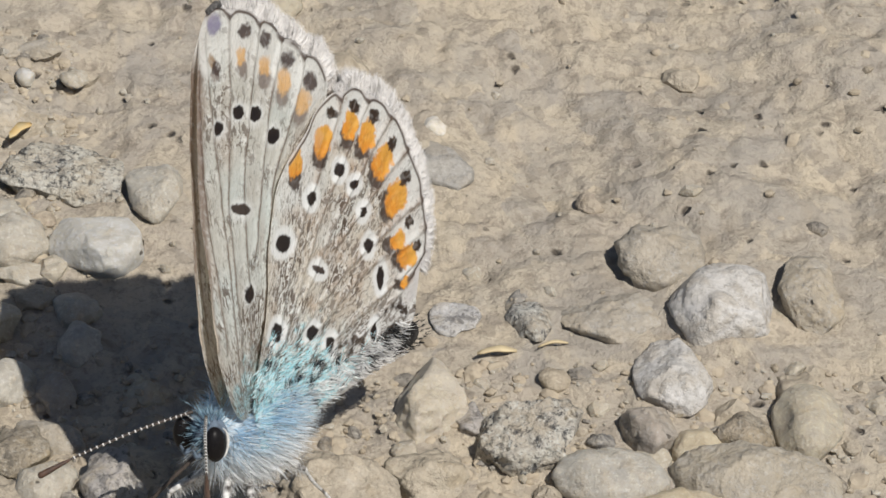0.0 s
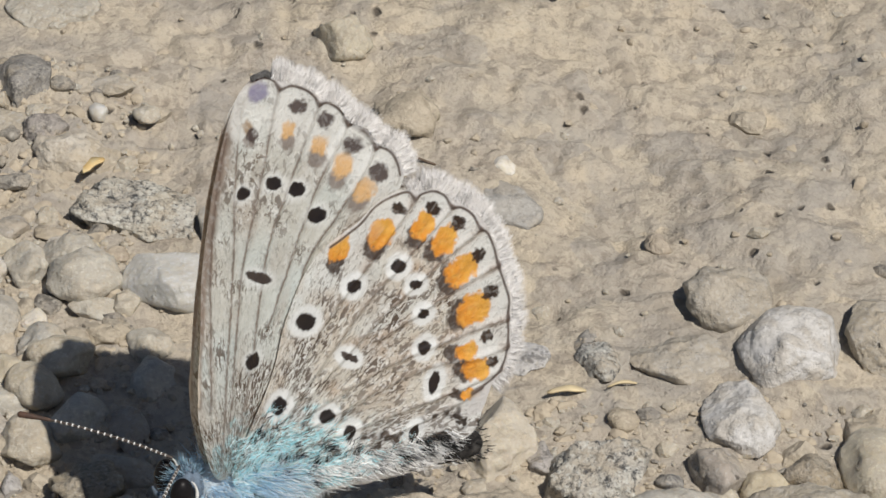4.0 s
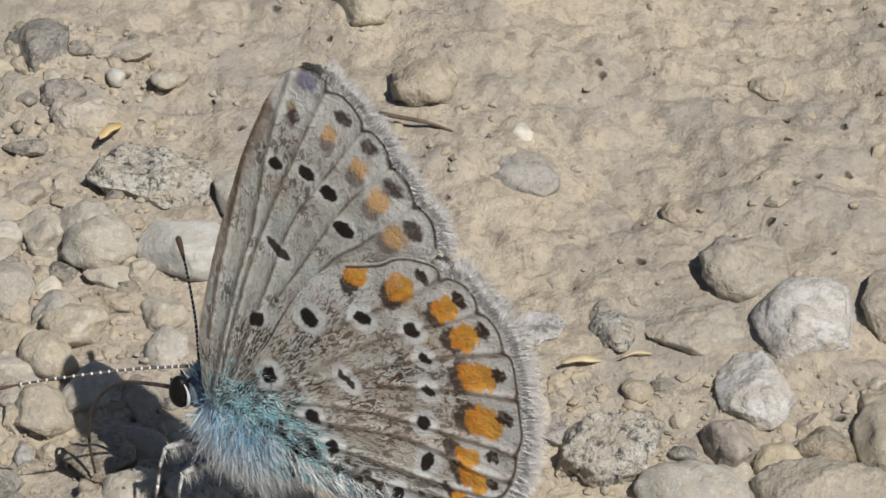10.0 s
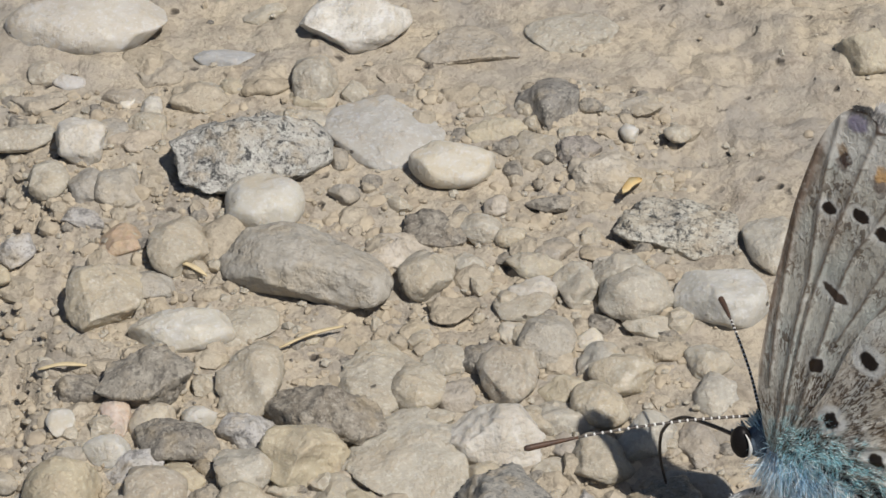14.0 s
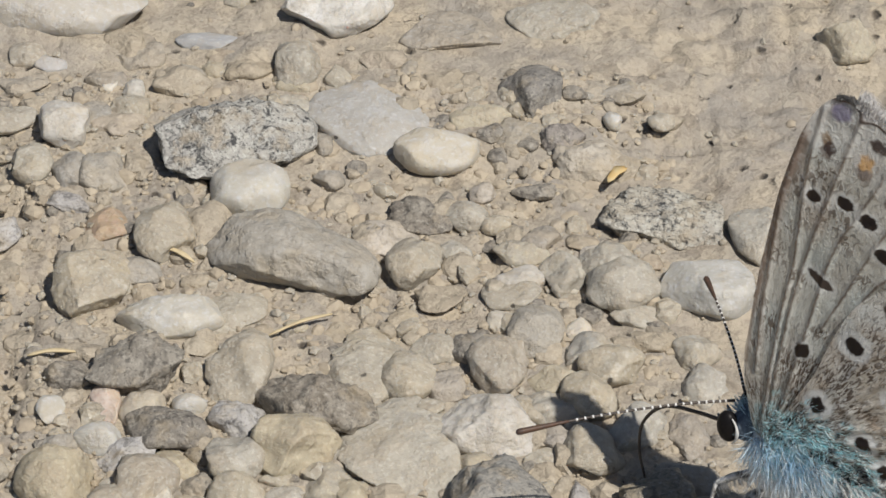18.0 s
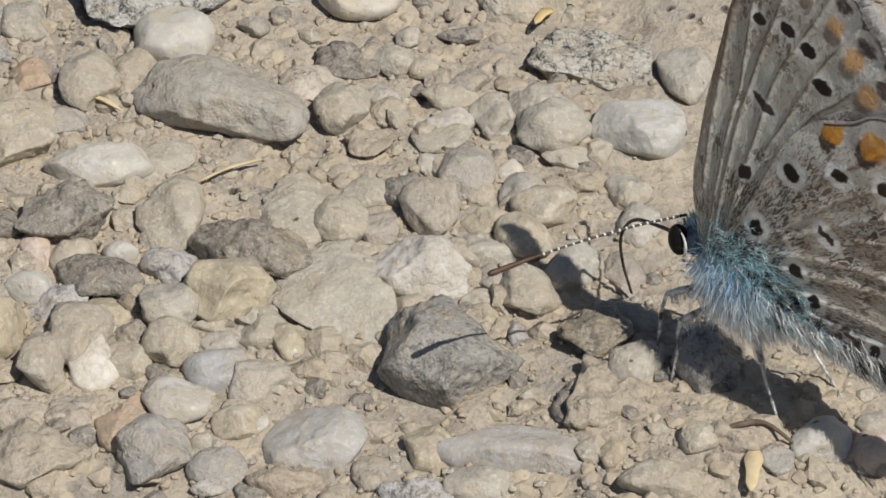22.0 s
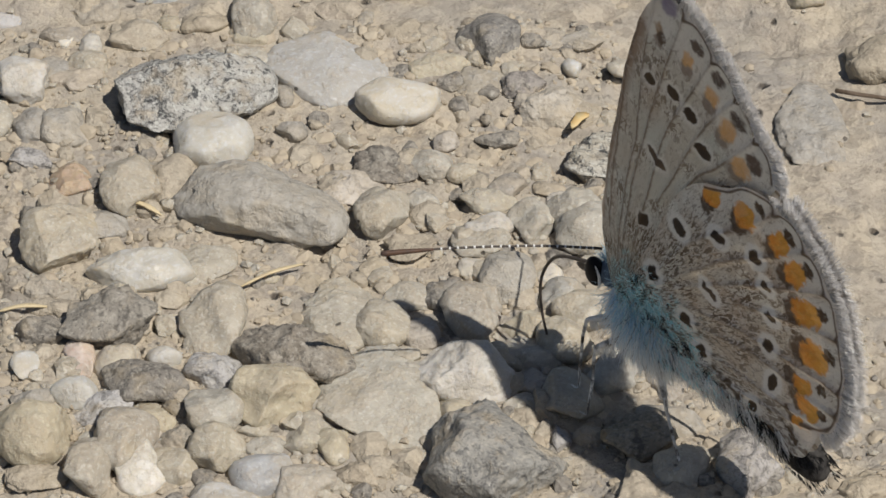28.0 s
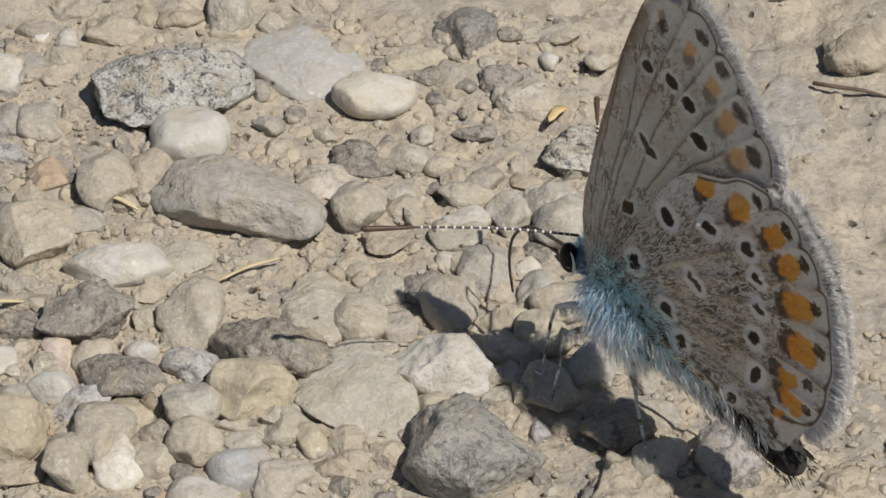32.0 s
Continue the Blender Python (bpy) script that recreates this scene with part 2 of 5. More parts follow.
def painted(name, rough, see_through, grain=0.25, gloss=0.15, blur=0.65, scales=False):
    """Wing scales and hair: the colour is the pigment laid on the mesh; some light passes through."""
    n = Nodes(name)
    pigment = n.add("ShaderNodeAttribute")
    pigment.attribute_name = "pigment"
    colour = pigment.outputs["Color"]
    if scales:
        # rows of dark and pale scales run out from the wing root
        flow, dust = n.add("ShaderNodeAttribute"), n.add("ShaderNodeAttribute")
        flow.attribute_name, dust.attribute_name = "flow", "dust"
        rows = n.add("ShaderNodeTexNoise", Vector=flow.outputs["Vector"], Scale=1.0, Detail=2.5, Roughness=0.6, Distortion=0.9).outputs["Fac"]
        wide = n.add("ShaderNodeVectorMath", Vector=flow.outputs["Vector"])
        wide.operation, wide.inputs[1].default_value = "MULTIPLY_ADD", (0.8, 0.9, 1.0)
        wide.inputs[2].default_value = (31.0, 17.0, 3.0)
        pale_rows = n.add("ShaderNodeTexNoise", Vector=wide.outputs["Vector"], Scale=1.0, Detail=2.0, Roughness=0.6, Distortion=0.6).outputs["Fac"]
        colour = n.mix(n.math("MULTIPLY", n.ramp(pale_rows, 0.50, 0.60), n.math("MULTIPLY", dust.outputs["Fac"], 0.8)), colour, (0.90, 0.91, 0.88))
        dark = n.ramp(n.math("ADD", rows, n.math("MULTIPLY", dust.outputs["Fac"], 0.115)), 0.60, 0.635)
        colour = n.mix(n.math("MULTIPLY", dark, n.math("MULTIPLY", dust.outputs["Fac"], 1.0)), colour, (0.115, 0.088, 0.072))
        tiny = n.noise(13.0, 2, 0.6)
        colour = n.mix(n.math("MULTIPLY", n.ramp(tiny, 0.48, 0.68), n.math("MULTIPLY", dust.outputs["Fac"], grain)), colour, (0.16, 0.125, 0.10))
        n.bump(n.math("ADD", n.math("MULTIPLY", rows, 1.6), n.math("MULTIPLY", tiny, 0.25)), 0.06, 0.6)
    n.done(colour, rough, gloss)
    glow = n.add("ShaderNodeBsdfTranslucent", Color=n.mix(blur, colour, (0.43, 0.325, 0.205)))
    both = n.add("ShaderNodeMixShader", Fac=see_through)
    n.put(both.inputs[1], n.shader.outputs[0])
    n.put(both.inputs[2], glow.outputs[0])
    n.put(n.out.inputs["Surface"], both.outputs[0])
    return n.mat


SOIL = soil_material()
CLOD = plain("dry clod", (0.44, 0.38, 0.29), (0.33, 0.28, 0.215), 1.6, 0.95, 0.1, 0.12)
WING = painted("wing scales", 0.6, 0.40, 0.42, 0.2, 0.7, True)
HAIR = painted("body hair", 0.55, 0.5, 0.0, 0.3, 0.0)
FRINGE = painted("fringe hair", 0.6, 0.35, 0.0, 0.2, 0.2)
CUTICLE = plain("dark cuticle", (0.035, 0.028, 0.024), (0.07, 0.055, 0.045), 5.0, 0.45, 0.4)
EYE = plain("black eye", (0.008, 0.007, 0.008), (0.013, 0.012, 0.012), 20.0, 0.38, 0.10, 0.004)
LEG = plain("scaled leg", (0.80, 0.79, 0.76), (0.06, 0.052, 0.045), 2.6, 0.7)
HEAD = plain("dark blue head", (0.14, 0.19, 0.25), (0.08, 0.10, 0.13), 6.0, 0.8)
WHITE_SCALE = plain("white scales", (0.72, 0.71, 0.68), (0.6, 0.6, 0.58), 9.0, 0.7)
SKIN = plain("grey blue skin", (0.60, 0.68, 0.74), (0.34, 0.40, 0.45), 6.0, 0.8)
ABDOMEN = plain("abdomen scales", (0.52, 0.51, 0.50), (0.90, 0.89, 0.87), 2.6, 0.8, 0.2, 0.05)
TIP = plain("sooty scales", (0.014, 0.013, 0.013), (0.06, 0.056, 0.052), 3.0, 0.9, 0.1, 0.05)
CLUB = plain("antenna club", (0.10, 0.055, 0.035), (0.05, 0.035, 0.03), 5.0, 0.5)
STRAW = plain("dry straw", (0.60, 0.50, 0.31), (0.50, 0.41, 0.26), 3.0, 0.7, 0.2, 0.03)
PETAL = plain("orange flake", (0.60, 0.40, 0.16), (0.56, 0.46, 0.26), 2.0, 0.7, 0.2, 0.03)
ROOT = plain("dark rootlet", (0.09, 0.065, 0.045), (0.16, 0.12, 0.09), 3.0, 0.8, 0.2, 0.03)


# ---- mesh helpers ----
def mesh_of(name, verts, faces, material, smooth=True):
    data = bpy.data.meshes.new(name)
    data.from_pydata([tuple(v) for v in np.asarray(verts, float) * MM], [], [tuple(int(i) for i in f) for f in faces])
    data.materials.append(material)
    if smooth:
        data.polygons.foreach_set("use_smooth", [True] * len(data.polygons))
    data.update()
    return data


def part(name, data, parent, label=""):
    ob = new(name, data)
    ob.parent = parent
    return tagged(ob, label)


def lay_pigment(data, colours):
    layer = data.attributes.new("pigment", "FLOAT_COLOR", "POINT")
    rgba = np.ones((len(colours), 4), np.float32)
    rgba[:, :3] = colours
    layer.data.foreach_set("color", rgba.ravel())


def smooth_path(points, count, closed=False):
    """Points along a rounded line through the given ones."""
    p = np.asarray(points, float)
    n = len(p)
    out = []
    for u in np.linspace(0, n if closed else n - 1, count, endpoint=not closed):
        i = min(int(u), n - 1 if closed else n - 2)
        f = u - i
        if closed:
            a, b, c, d = (p[(i + k) % n] for k in (-1, 0, 1, 2))
        else:
            a, b, c, d = p[max(i - 1, 0)], p[i], p[i + 1], p[min(i + 2, n - 1)]
        out.append(0.5 * (2 * b + (c - a) * f + (2 * a - 5 * b + 4 * c - d) * f * f + (3 * b - a - 3 * c + d) * f ** 3))
    return np.array(out)


def tube(points, radii, sides=8, rings=24):
    """Vertices and faces of a rounded, tapered tube along a line, closed at both ends."""
    line = smooth_path(points, rings)
    rad = np.interp(np.linspace(0, 1, rings), np.linspace(0, 1, len(radii)), radii)
    along = np.gradient(line, axis=0)
    along /= np.linalg.norm(along, axis=1)[:, None]
    side = np.cross(along, (0.31, 0.52, 0.79))
    side /= np.linalg.norm(side, axis=1)[:, None]
    other = np.cross(along, side)
    turn = np.linspace(0, 2 * np.pi, sides, endpoint=False)
    ring = side[:, None] * np.cos(turn)[None, :, None] + other[:, None] * np.sin(turn)[None, :, None]
    verts = (line[:, None] + ring * rad[:, None, None]).reshape(-1, 3).tolist()
    faces = [(r * sides + k, r * sides + (k + 1) % sides, (r + 1) * sides + (k + 1) % sides, (r + 1) * sides + k) for r in range(rings - 1) for k in range(sides)]
    faces += [tuple(range(sides))[::-1], tuple((rings - 1) * sides + k for k in range(sides))]
    return np.array(verts), faces


def ball(centre, radii, turn_y=0.0, rough=0.0, detail=3):
    bm = bmesh.new()
    bmesh.ops.create_icosphere(bm, subdivisions=detail, radius=1)
    turned = Matrix.Rotation(radians(turn_y), 3, "Y")
    verts = []
    for v in bm.verts:
        k = 1 + rough * noise.noise(v.co * 2.5 + Vector(centre))
        verts.append(turned @ Vector((v.co.x * radii[0] * k, v.co.y * radii[1] * k, v.co.z * radii[2] * k)) + Vector(centre))
    faces = [[v.index for v in f.verts] for f in bm.faces]
    bm.free()
    return np.array([tuple(v) for v in verts]), faces


def hairs(base, tip, width, rng, bow=0.15):
    """Thin tapered blades from base to tip points, slightly bowed, each with a turn of its own."""
    along = tip - base
    length = np.linalg.norm(along, axis=1)[:, None]
    side = np.cross(along, rng.normal(size=base.shape))
    side /= np.linalg.norm(side, axis=1)[:, None] + 1e-9
    lift = np.cross(along / length, side) * length * bow * rng.uniform(-1, 1, (len(base), 1))
    mid = base + along * 0.55 + lift
    w = np.reshape(width, (-1, 1)) * np.ones((len(base), 1))
    verts = np.stack([base - side * w, base + side * w, mid - side * w * 0.7, mid + side * w * 0.7, tip], 1).reshape(-1, 3)
    k = np.arange(len(base)) * 5
    faces = [q for i in k for q in ((i, i + 1, i + 3, i + 2), (i + 2, i + 3, i + 4))]
    return verts, faces


def value_noise(x, y, scale, seed):
    """Smooth random values between 0 and 1 on a plane."""
    table = np.random.RandomState(seed).rand(64, 64)
    u, v = x * scale + 17.3, y * scale + 9.1
    i, j = np.floor(u).astype(int), np.floor(v).astype(int)
    f, g = u - i, v - j
    f, g = f * f * (3 - 2 * f), g * g * (3 - 2 * g)
    a, b = table[i % 64, j % 64], table[(i + 1) % 64, j % 64]
    c, d = table[i % 64, (j + 1) % 64], table[(i + 1) % 64, (j + 1) % 64]
    return (a * (1 - f) + b * f) * (1 - g) + (c * (1 - f) + d * f) * g


def to_line(x, z, points):
    """The distance of each place from a line through the given points."""
    line = smooth_path(points, 8 * len(points))
    best = np.full(x.shape, 1e9)
    for a, b in zip(line[:-1], line[1:]):
        d = b - a
        s = np.clip(((x - a[0]) * d[0] + (z - a[1]) * d[1]) / (d @ d + 1e-12), 0, 1)
        best = np.minimum(best, np.hypot(x - a[0] - s * d[0], z - a[1] - s * d[1]))
    return best


# ---- ground ----
def rise(x, y):
    """A low swell of the ground, in millimetres."""
    return 1.5 * np.exp(-(((x - 6) / 6.5) ** 2) - ((y + 21.5) / 5.5) ** 2)


def on_rise(x, y):
    """A place of the level plan carried up onto the swell."""
    up = 0.0
    for _ in range(6):
        k = 1 - up / 84.5
        up = float(rise(4 + (x - 4) * k, -103 + (y + 103) * k))
    k = 1 - up / 84.5
    return 4 + (x - 4) * k, -103 + (y + 103) * k, up


def ground_height(x, y):
    """Trodden sandy soil: gentle swells and small crumbs, in millimetres."""
    near = np.exp(-((np.maximum(np.abs(x) - 40, 0) / 60) ** 2 + (np.maximum(np.abs(y) - 40, 0) / 60) ** 2))
    wx, wy = x + 0.5 * value_noise(x, y, 0.9, 5), y + 0.5 * value_noise(x, y, 0.9, 6)
    crumbs = (value_noise(wx, wy, 0.20, 1) - 0.5) * 0.9
    for scale, size, seed in ((0.5, 0.36, 2), (1.1, 0.24, 3), (2.4, 0.12, 4), (5.0, 0.08, 7)):
        crumbs = crumbs + size * (np.abs(value_noise(wx, wy, scale, seed) * 2 - 1) ** 0.9 - 0.5)
    gravel = 1 / (1 + np.exp(np.clip((x - 2.5) * 1.2, -40, 40))) / (1 + np.exp(np.clip((y - 4) * 1.2, -40, 40)))
    return crumbs * near - 0.02 - 0.66 * gravel + rise(x, y)


def graded(low, high, step, reach):
    """Even steps between low and high, then ever longer ones out to reach on both sides."""
    inner = np.arange(low, high + step, step)
    outer = [step]
    while sum(outer) < reach:
        outer.append(outer[-1] * 1.35)
    outer = np.cumsum(outer)
    return np.concatenate([inner[0] - outer[::-1], inner, inner[-1] + outer])


def build_ground():
    xs, ys = graded(-28, 34, 0.17, 60000.0), graded(-26, 17, 0.17, 60000.0)
    gx, gy = np.meshgrid(xs, ys)
    gz = ground_height(gx, gy)
    # soil banked up against the stones
    for x, y, size, tall in PLACED:
        i, j = np.searchsorted(xs, (x - size, x + size)), np.searchsorted(ys, (y - size, y + size))
        part_x, part_y = gx[j[0] : j[1], i[0] : i[1]], gy[j[0] : j[1], i[0] : i[1]]
        away = np.hypot(part_x - x, part_y - y) / (0.5 * size)
        cover = np.clip(2.4 * value_noise(part_x, part_y, 0.55, 9) - 0.75, 0, 1.2)
        gz[j[0] : j[1], i[0] : i[1]] = np.maximum(gz[j[0] : j[1], i[0] : i[1]], 0.17 * min(tall, 2.0) * cover / (1 + np.exp((away - 1.08) / 0.09)) + 0.6 * gz[j[0] : j[1], i[0] : i[1]] + 0.4 * rise(part_x, part_y))
    verts = np.stack([gx, gy, gz], -1).reshape(-1, 3)
    n, m = len(xs), len(ys)
    k = np.arange((m - 1) * n).reshape(m - 1, n)[:, :-1].ravel()
    faces = np.stack([k, k + 1, k + n + 1, k + n], 1)
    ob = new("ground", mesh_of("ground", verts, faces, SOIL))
    tagged(ob, "dry trodden sandy soil with crumbs and small stones", "ground", kind="structure")
    return xs, ys, gz



# ---- pebbles ----
def unit_ball(detail):
    bm = bmesh.new()
    bmesh.ops.create_icosphere(bm, subdivisions=detail, radius=1)
    verts = np.array([tuple(v.co) for v in bm.verts])
    faces = np.array([[v.index for v in f.verts] for f in bm.faces])
    bm.free()
    return verts, faces


BALLS = {detail: unit_ball(detail) for detail in (1, 2, 3, 4, 5)}
LATTICE = np.random.RandomState(99).rand(32, 32, 32) * 2 - 1


def lumps(p, scale, shift):
    """Smooth random values between -1 and 1 in space."""
    q = p * scale + shift
    i = np.floor(q).astype(int)
    f = q - i
    f = f * f * (3 - 2 * f)
    out = 0
    for dx in (0, 1):
        for dy in (0, 1):
            for dz in (0, 1):
                weight = (f[:, 0] if dx else 1 - f[:, 0]) * (f[:, 1] if dy else 1 - f[:, 1]) * (f[:, 2] if dz else 1 - f[:, 2])
                out = out + weight * LATTICE[(i[:, 0] + dx) % 32, (i[:, 1] + dy) % 32, (i[:, 2] + dz) % 32]
    return out


def stone_shape(w, d, h, seed, detail, rough=1.0):
    """A broken, partly worn stone: a ball cut flat on many sides, with a crust and fine grains."""
    rng = np.random.RandomState(seed)
    p, faces = BALLS[detail]
    p = p.copy()
    for _ in range(rng.randint(8, 13) if rough < 1.5 else rng.randint(12, 18)):
        way = rng.normal(size=3) * (1, 1, 0.9)
        way /= np.linalg.norm(way)
        over = np.maximum(p @ way - rng.uniform(0.58, 0.92), 0)
        p -= way * (over * (0.94 if rough > 0.9 else 0.8))[:, None]
    shift = rng.uniform(0, 30, 3)
    ways = p / np.linalg.norm(p, axis=1)[:, None]
    p *= 1.18 * (1 + 0.09 * lumps(p, 1.3, shift) + 0.035 * rough * lumps(p, 3.1, shift))[:, None]
    p = p * (w / 2, d / 2, h / 2)
    small = min(1.0, max(w, d) / 2.0)
    crust = np.clip(2.5 * lumps(p, 0.9, shift + 11) + 0.3, 0, 1)
    relief = 0.06 * lumps(p, 1.7, shift) + crust * (0.075 * lumps(p, 3.6, shift + 7) + 0.05 * lumps(p, 7.5, shift)) + 0.016 * lumps(p, 13.0, shift) + 0.05 * crust
    return p + ways * (relief * rough * small)[:, None], faces


PLACED = []


def pebble(x, y, w, d, h, turn, tone, lift=0.18):
    """A stone of the given width, depth and height in millimetres, sunk to about its middle."""
    x, y, up = on_rise(x, y)
    PLACED.append((x, y, max(w, d), h))
    verts, faces = stone_shape(w, d, h, len(PLACED), 5 if w * d > 6 else 4 if w * d > 0.9 else 3, 1.9 if tone in "SDT" else 0.5 if tone in "WB" else 1.6 if tone == "C" else 1.0)
    material, label = STONES[tone]
    ob = new("pebble", mesh_of("pebble", verts, faces, material))
    ob.matrix_world = pose(x * MM, y * MM, (up + (-0.12 * h if tone == "B" else lift * h if h > 1.05 or tone == "W" else 0.02)) * MM, 0, 0, turn)
    return tagged(ob, label, "pebble", "pebbles in the soil")


pebble(-6.1, 1.6, 2.8, 2.0, 1.3, 0, "W")
pebble(-12.4, -0.9, 2.5, 2.2, 1.5, 20, "W")
pebble(-10.7, -4.5, 5.1, 2.9, 2.0, -25, "G")
pebble(-13.5, 1.8, 5.7, 3.9, 2.2, 8, "S")
pebble(-8.4, 3.8, 4.2, 3.6, 1.0, 0, "B")
pebble(-14.6, -7.3, 3.6, 1.7, 1.2, 8, "W")
pebble(-17.4, -5.6, 2.2, 3.0, 1.5, 0, "L")
pebble(-13.7, -2.7, 1.4, 2.5, 1.0, -15, "T")
pebble(-15.2, -3.0, 1.9, 2.5, 1.3, 0, "L")
pebble(-17.1, -2.5, 1.5, 1.6, 1.0, 0, "O")
pebble(-6.6, -4.5, 1.8, 1.9, 1.2, 0, "L")
pebble(-2.7, 4.9, 2.5, 2.0, 1.3, -15, "D")
pebble(-3.1, 2.8, 1.9, 1.4, 0.4, 0, "G")
pebble(-1.6, 2.4, 1.2, 1.3, 0.8, 0, "D")
pebble(-6.4, -1.9, 1.9, 1.5, 0.4, -30, "D")
pebble(-1.6, -4.8, 1.5, 1.9, 1.0, 0, "L")
pebble(-0.1, -4.7, 1.7, 1.9, 1.2, 0, "L")
pebble(-2.6, -7.8, 1.6, 2.3, 1.1, 0, "G")
pebble(-0.8, -8.8, 1.6, 1.4, 1.0, 0, "L")
pebble(-3.7, -9.7, 2.1, 2.4, 1.4, 0, "L")
pebble(-6.7, -10.0, 1.6, 2.0, 1.1, 0, "L")
pebble(-4.6, -8.5, 1.4, 1.4, 0.9, 0, "D")
pebble(-1.9, -10.1, 1.7, 1.0, 0.7, -10, "Y")
pebble(-5.4, -10.4, 1.2, 1.4, 0.8, 0, "G")
pebble(-1.8, -11.5, 3.1, 1.4, 0.9, 0, "L")
pebble(-3.8, -12.6, 2.9, 2.2, 1.5, 0, "L")
pebble(-3.4, -16.9, 3.7, 4.4, 2.7, 20, "C")
pebble(-9.4, -11.8, 3.7, 2.0, 1.4, -15, "D")
pebble(-12.1, -9.9, 2.0, 2.9, 1.4, -20, "L")
pebble(-15.6, -9.8, 3.5, 2.5, 1.7, 0, "D")
pebble(-17.7, -10.2, 1.5, 1.3, 0.9, 0, "D")
pebble(-10.3, -13.6, 2.7, 2.3, 1.6, 0, "Y")
pebble(-6.7, -13.6, 3.7, 4.2, 1.0, 0, "L")
pebble(-14.2, -12.8, 2.7, 1.6, 1.1, 0, "D")
pebble(-12.2, -12.2, 1.5, 1.4, 0.9, 0, "D")
pebble(-16.5, -13.1, 1.4, 1.2, 0.8, 0, "W")
pebble(-15.6, -13.9, 1.9, 1.2, 0.8, 0, "D")
pebble(-12.1, -14.1, 1.9, 2.1, 1.3, -20, "L")
pebble(-14.9, -15.4, 2.1, 2.3, 1.4, 0, "L")
pebble(-15.9, -16.7, 1.7, 1.9, 1.2, 0, "L")
pebble(-9.1, -15.1, 1.5, 1.4, 0.9, 0, "Y")
pebble(-12.0, -15.7, 1.6, 1.6, 1.1, 0, "L")
pebble(-10.5, -16.7, 2.0, 1.9, 1.2, 0, "B")
pebble(-9.2, -17.4, 2.0, 1.5, 0.9, 0, "L")
pebble(-14.4, -16.4, 1.5, 2.1, 1.0, 0, "Y")
pebble(-13.2, -16.4, 1.4, 1.4, 0.9, 0, "L")
pebble(-17.7, -14.9, 2.3, 2.5, 1.6, 0, "Y")
pebble(-16.3, -11.4, 1.0, 1.6, 0.7, 20, "O")
pebble(-15.2, -11.7, 1.5, 1.4, 0.9, 0, "Y")
pebble(-18.2, -11.6, 0.8, 1.2, 0.5, 0, "W")
pebble(-4.5, -14.3, 1.4, 1.4, 0.9, 0, "Y")
pebble(-8.3, -9.4, 2.7, 3.1, 0.8, 0, "L")
pebble(-0.8, -13.7, 1.9, 2.0, 1.2, 0, "L")
pebble(1.3, -15.7, 2.1, 1.9, 1.3, 0, "D")
pebble(2.3, -17.0, 1.7, 1.9, 1.2, 0, "L")
pebble(4.4, -17.0, 1.9, 2.3, 1.3, 0, "D")
pebble(8.2, -0.4, 1.9, 4.5, 0.5, 0, "G")
pebble(10.8, 3.3, 2.5, 2.3, 1.6, 0, "T")
pebble(-15.1, 5.4, 1.9, 1.4, 0.9, 0, "T")
pebble(-11.1, 6.3, 1.7, 2.1, 1.2, 0, "L")
pebble(-18.6, 0.5, 1.2, 1.4, 0.8, 0, "G")
pebble(-13.7, -11.4, 1.0, 0.8, 0.6, 0, "W")
pebble(-14.0, -14.2, 1.4, 1.2, 0.8, 0, "Y")
pebble(-8.3, -15.5, 1.2, 1.4, 0.8, 0, "Y")
pebble(-1.2, -7.6, 0.8, 1.0, 0.5, 0, "Y")
pebble(-6.0, -12.2, 1.7, 0.9, 0.6, 0, "L")
pebble(-2.9, -11.7, 1.2, 1.2, 0.8, 0, "L")
pebble(-12.6, -6.8, 2.1, 2.0, 0.5, 0, "L")
pebble(-5.7, -6.0, 1.5, 1.4, 0.4, 0, "T")
pebble(-3.4, -5.8, 1.7, 1.7, 0.5, 0, "L")
pebble(-13.2, -19.1, 1.4, 2.2, 0.9, 0, "O")
pebble(-11.6, -18.5, 2.1, 1.7, 1.2, 0, "W")
pebble(-7.3, -20.0, 2.9, 3.0, 1.6, 0, "B")
pebble(-4.0, -20.4, 1.5, 1.4, 1.0, 0, "Y")
pebble(-1.1, -20.5, 5.2, 1.7, 1.2, -8, "B")
pebble(1.6, -18.2, 2.9, 2.7, 1.0, 0, "T")
pebble(-12.4, -20.6, 2.0, 2.3, 1.4, -25, "G")
pebble(9.3, -20.8, 1.2, 1.4, 1.0, 0, "O")
pebble(7.9, -20.4, 1.9, 1.4, 0.9, 20, "W")
pebble(-15.9, -20.4, 2.3, 2.5, 0.9, 0, "T")
pebble(-5.7, -21.4, 1.2, 1.4, 0.8, 0, "G")
pebble(-10.2, -21.1, 1.9, 1.4, 0.9, 0, "G")
pebble(3.0, -22.0, 2.5, 1.4, 0.9, 0, "L")
pebble(0.6, -12.6, 1.6, 2.1, 1.1, 0, "L")
pebble(-15.0, -18.9, 1.2, 1.2, 0.8, 0, "T")
pebble(5.3, -20.0, 1.7, 1.2, 0.8, 0, "T")
pebble(-9.8, -19.3, 1.4, 1.4, 0.9, 0, "L")
pebble(-8.4, -21.8, 2.1, 1.4, 0.9, 0, "T")
pebble(-2.5, -22.0, 2.3, 1.4, 0.9, 0, "L")
pebble(3.2, -5.8, 2.9, 2.6, 1.8, 0, "W")
pebble(1.9, -1.9, 4.1, 2.7, 0.7, 0, "S")
pebble(14.3, -1.2, 2.1, 2.2, 0.6, 0, "G")
pebble(21.5, -6.0, 2.8, 2.4, 1.7, 0, "G")
